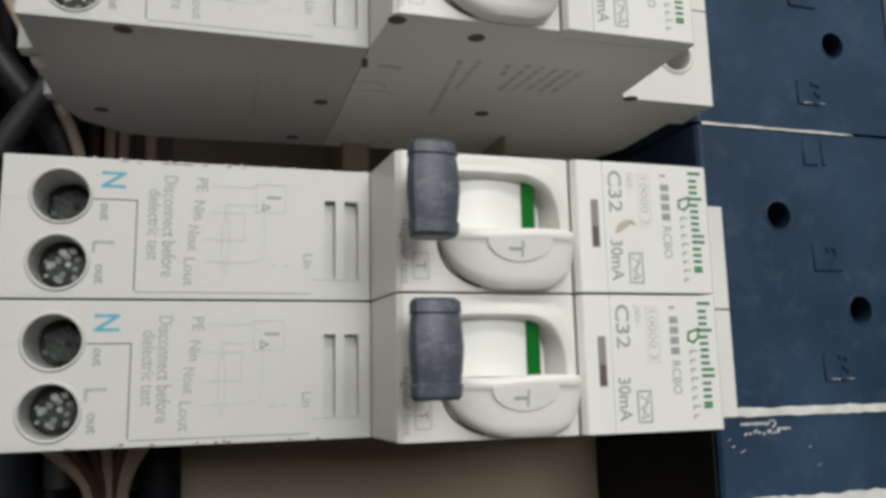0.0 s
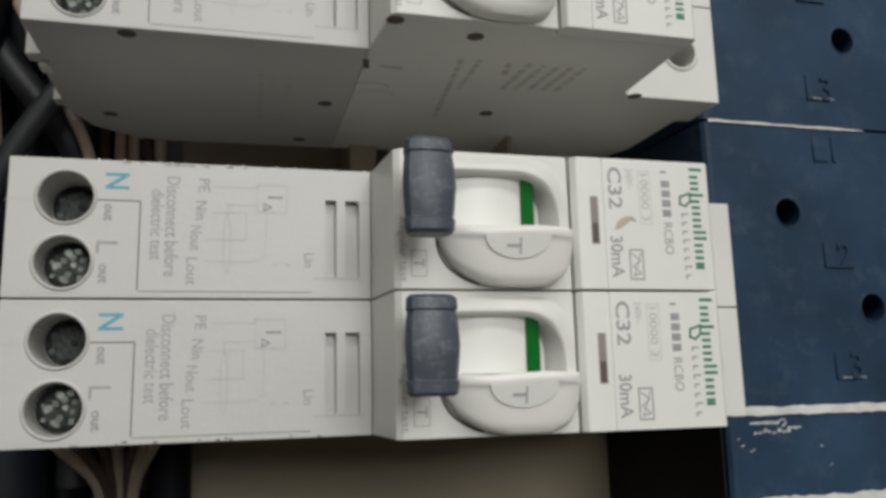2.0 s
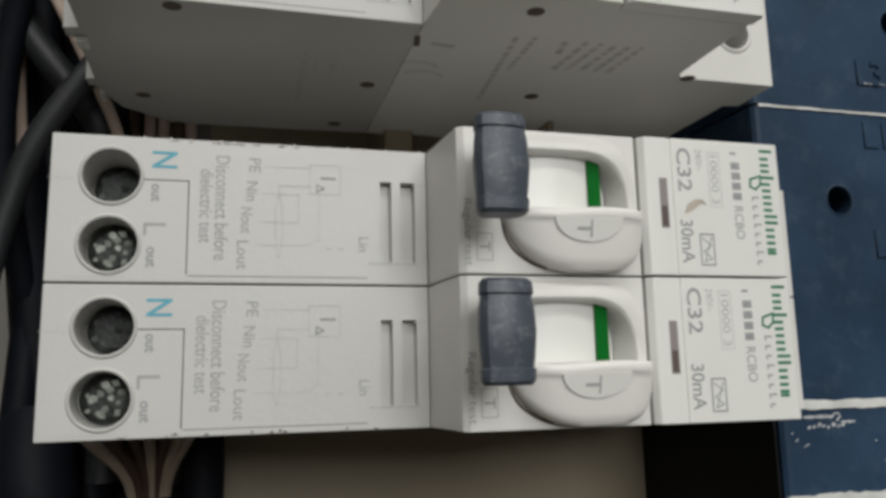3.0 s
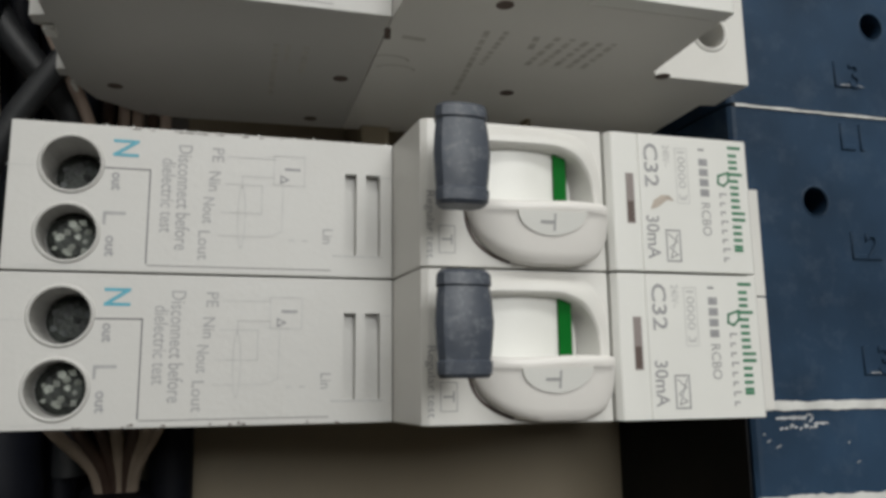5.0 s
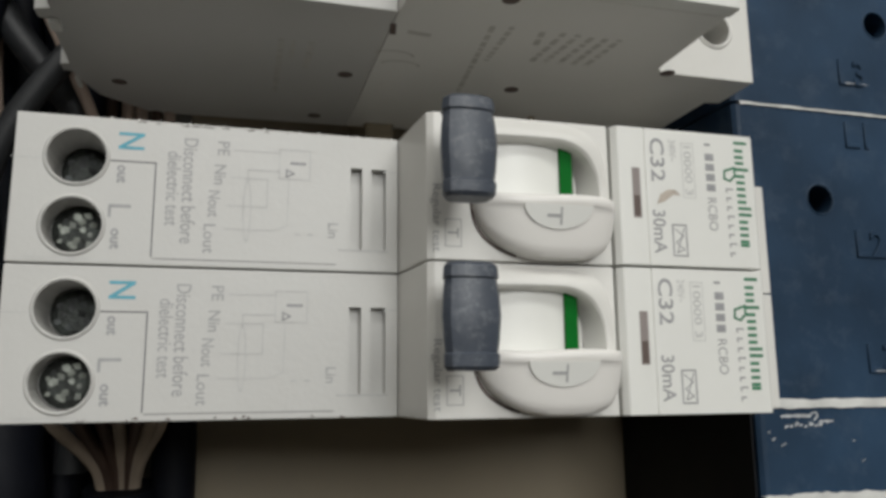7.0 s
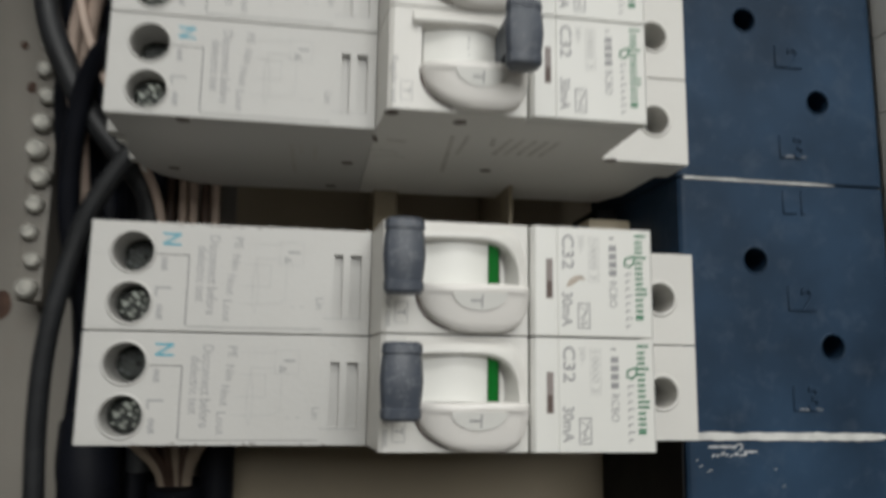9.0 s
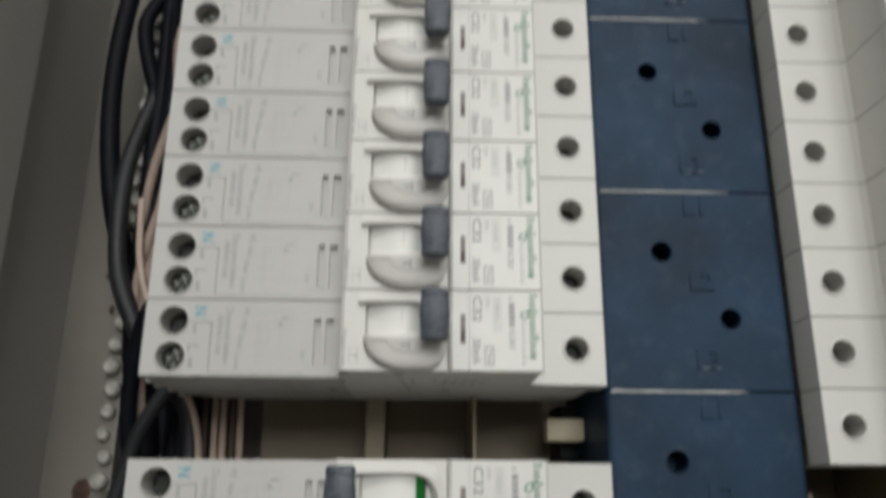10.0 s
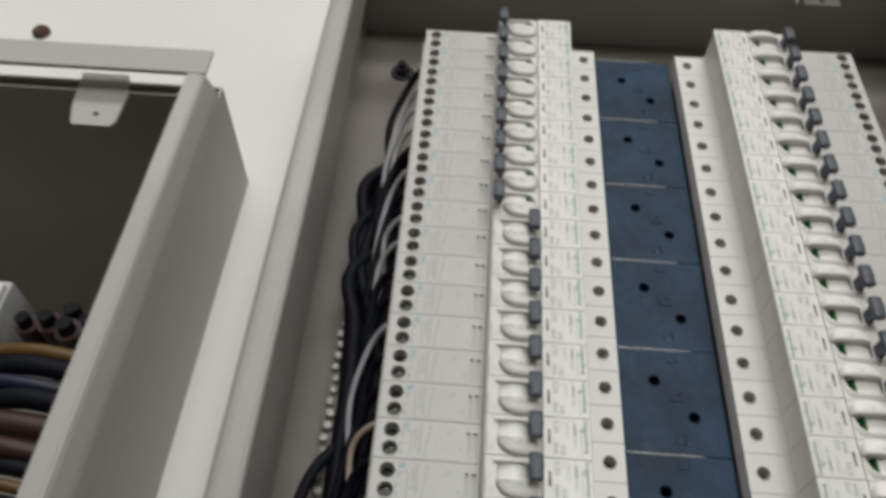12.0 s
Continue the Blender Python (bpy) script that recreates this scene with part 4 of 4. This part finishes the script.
def hang_bracket(name, x, y0, ztop, drop, wide, label):
    root = thing(name, label, "bracket")
    bm = B()
    prof = [(y0, ztop), (y0 + 2, ztop), (y0 + 2, ztop - drop * 0.5), (y0 - 7, ztop - drop * 0.62), (y0 - 7, ztop - drop), (y0 - 8.6, ztop - drop), (y0 - 8.6, ztop - drop * 0.6), (y0, ztop - drop * 0.48)]
    lo = [bm.verts.new((x - wide / 2, yy, zz)) for yy, zz in prof]
    hi = [bm.verts.new((x + wide / 2, yy, zz)) for yy, zz in prof]
    bm.faces.new(lo)
    bm.faces.new(hi[::-1])
    for i in range(len(prof)):
        j = (i + 1) % len(prof)
        bm.faces.new((lo[i], lo[j], hi[j], hi[i]))
    bmesh.ops.recalc_face_normals(bm, faces=bm.faces)
    bmesh.ops.bevel(bm, geom=[e for e in bm.edges if abs(e.verts[0].co.x - e.verts[1].co.x) < 0.1 and abs(e.verts[0].co.y - e.verts[1].co.y) < 2 and e.verts[0].co.z < ztop - drop + 1], offset=0.5, segments=2, affect="EDGES")
    part("plate", bm, M_STEEL, root)
    part("hole", disc(B(), x, ztop - drop * 0.82, y0 - 8.55, 2.2, 0.1, seg=14), M_HOLE, root)
    return root


root = thing("door_bracket", "grey painted steel bracket hanging under the cabinet top", "bracket")
bm = B()
shape = ((-192, 1578.5), (-171, 1578.5), (-169, 1583), (-169.8, 1608), (-175, 1624.8), (-203, 1624.8), (-198.5, 1595), (-194, 1580))
front = [bm.verts.new((x, 8 + (z - 1578) * 0.06, z)) for x, z in shape]
back = [bm.verts.new((x, 10 + (z - 1578) * 0.06, z)) for x, z in shape]
bm.faces.new(front)
bm.faces.new(back[::-1])
for i in range(len(shape)):
    j = (i + 1) % len(shape)
    bm.faces.new((front[i], back[i], back[j], front[j]))
part("plate", bm, M_STEEL, root)
part("hole", disc(B(), -182, 1588, 8.55, 1.7, 0.1, seg=14), M_HOLE, root)
hang_bracket("door_bracket", 283, 44, 1796.4, 24, 26, "grey painted steel bracket hanging in the enclosure corner")
root = thing("wall_plug", "dark round plug in the white wall", "plug")
part("plug", disc(B(), -321, 1771, 101.9, 7, 3, seg=16, dome=2), M_RUST, root)

# ---- inside the neighbouring cabinet ----
root = thing("terminal_block", "grey plastic terminal block inside the cabinet", "terminal block")
part("block", box(B(), -306, -222, 66, 100, 1474, 1508, 2.0), M_GREYC, root, smooth=True)
part("strip", box(B(), -302, -224, 62, 66.2, 1480, 1504, 0.8), M_WHITE, root)
for x, z, r in ((-205, 1482, 6.5), (-193, 1484, 7.0), (-181, 1480, 7.5), (-170, 1484, 6.0)):
    root = thing("terminal_bolt", "dark red insulated terminal bolt in the cabinet", "bolt", "terminal bolts")
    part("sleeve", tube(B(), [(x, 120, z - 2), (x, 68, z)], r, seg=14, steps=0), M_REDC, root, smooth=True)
    part("cap", tube(B(), [(x, 68.2, z), (x - 0.5, 61, z + 0.5)], r * 0.6, seg=12, steps=0), M_BLACKPL, root, smooth=True)
root = thing("cable_lug", "dark round cable lug above the terminal bolts", "cable lug")
part("barrel", tube(B(), [(-184, 90, 1490), (-184.5, 78, 1493), (-185, 68, 1494.5)], 4.6, seg=14, steps=3), M_BLACKPL, root, smooth=True)
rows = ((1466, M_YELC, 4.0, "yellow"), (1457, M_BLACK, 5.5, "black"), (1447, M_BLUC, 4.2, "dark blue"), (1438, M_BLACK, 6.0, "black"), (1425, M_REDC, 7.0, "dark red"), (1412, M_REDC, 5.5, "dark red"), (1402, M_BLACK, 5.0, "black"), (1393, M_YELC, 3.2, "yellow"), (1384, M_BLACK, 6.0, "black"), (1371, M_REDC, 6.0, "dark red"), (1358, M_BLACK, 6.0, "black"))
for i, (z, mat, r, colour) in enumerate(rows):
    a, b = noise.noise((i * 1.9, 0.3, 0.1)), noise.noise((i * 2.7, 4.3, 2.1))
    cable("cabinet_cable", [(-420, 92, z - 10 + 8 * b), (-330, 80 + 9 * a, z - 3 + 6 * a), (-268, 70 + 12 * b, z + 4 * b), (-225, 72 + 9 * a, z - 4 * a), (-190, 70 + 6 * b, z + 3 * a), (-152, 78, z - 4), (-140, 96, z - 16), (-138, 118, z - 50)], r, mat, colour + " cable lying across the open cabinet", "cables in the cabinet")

# grime along the lower edge of the lowest breaker
bm = B()
rr = random.Random(5)
for i in range(15):
    x = rr.choice((rr.uniform(3, 16), rr.uniform(9, 15), rr.uniform(16, 40)))
    w, h = rr.uniform(0.1, 0.3), rr.uniform(0.08, 0.3)
    z0 = 0.14 + rr.uniform(0, 0.25)
    bm.faces.new([bm.verts.new((x + w * math.cos(t) * rr.uniform(0.7, 1.2), 11.555, z0 + h * abs(math.sin(t)) * rr.uniform(0.6, 1.2))) for t in (0.0, 0.7, 1.4, 2.1, 2.8, 3.14)])
tagged(part("grime", bm, M_SLOT, LEFT[0], "dark grime specks along the edge"), kind="stuff")
# dark dirt caught along the upper edge of the second breaker
bm = B()
for i in range(22):
    x = rr.choice((rr.uniform(14, 30), rr.uniform(18, 26), rr.uniform(4, 44)))
    w, h = rr.uniform(0.12, 0.5), rr.uniform(0.03, 0.09)
    z0 = 17.62 - rr.uniform(0, 0.12)
    bm.faces.new([bm.verts.new((x + w * math.cos(t) * rr.uniform(0.7, 1.2), 11.555, z0 + h * math.sin(t) * rr.uniform(0.6, 1.2))) for t in (0.0, 0.9, 1.8, 2.7, 3.6, 4.5, 5.4)])
tagged(part("grime", bm, M_SLOT, LEFT[1], "dark dirt specks along the upper edge"), kind="stuff")
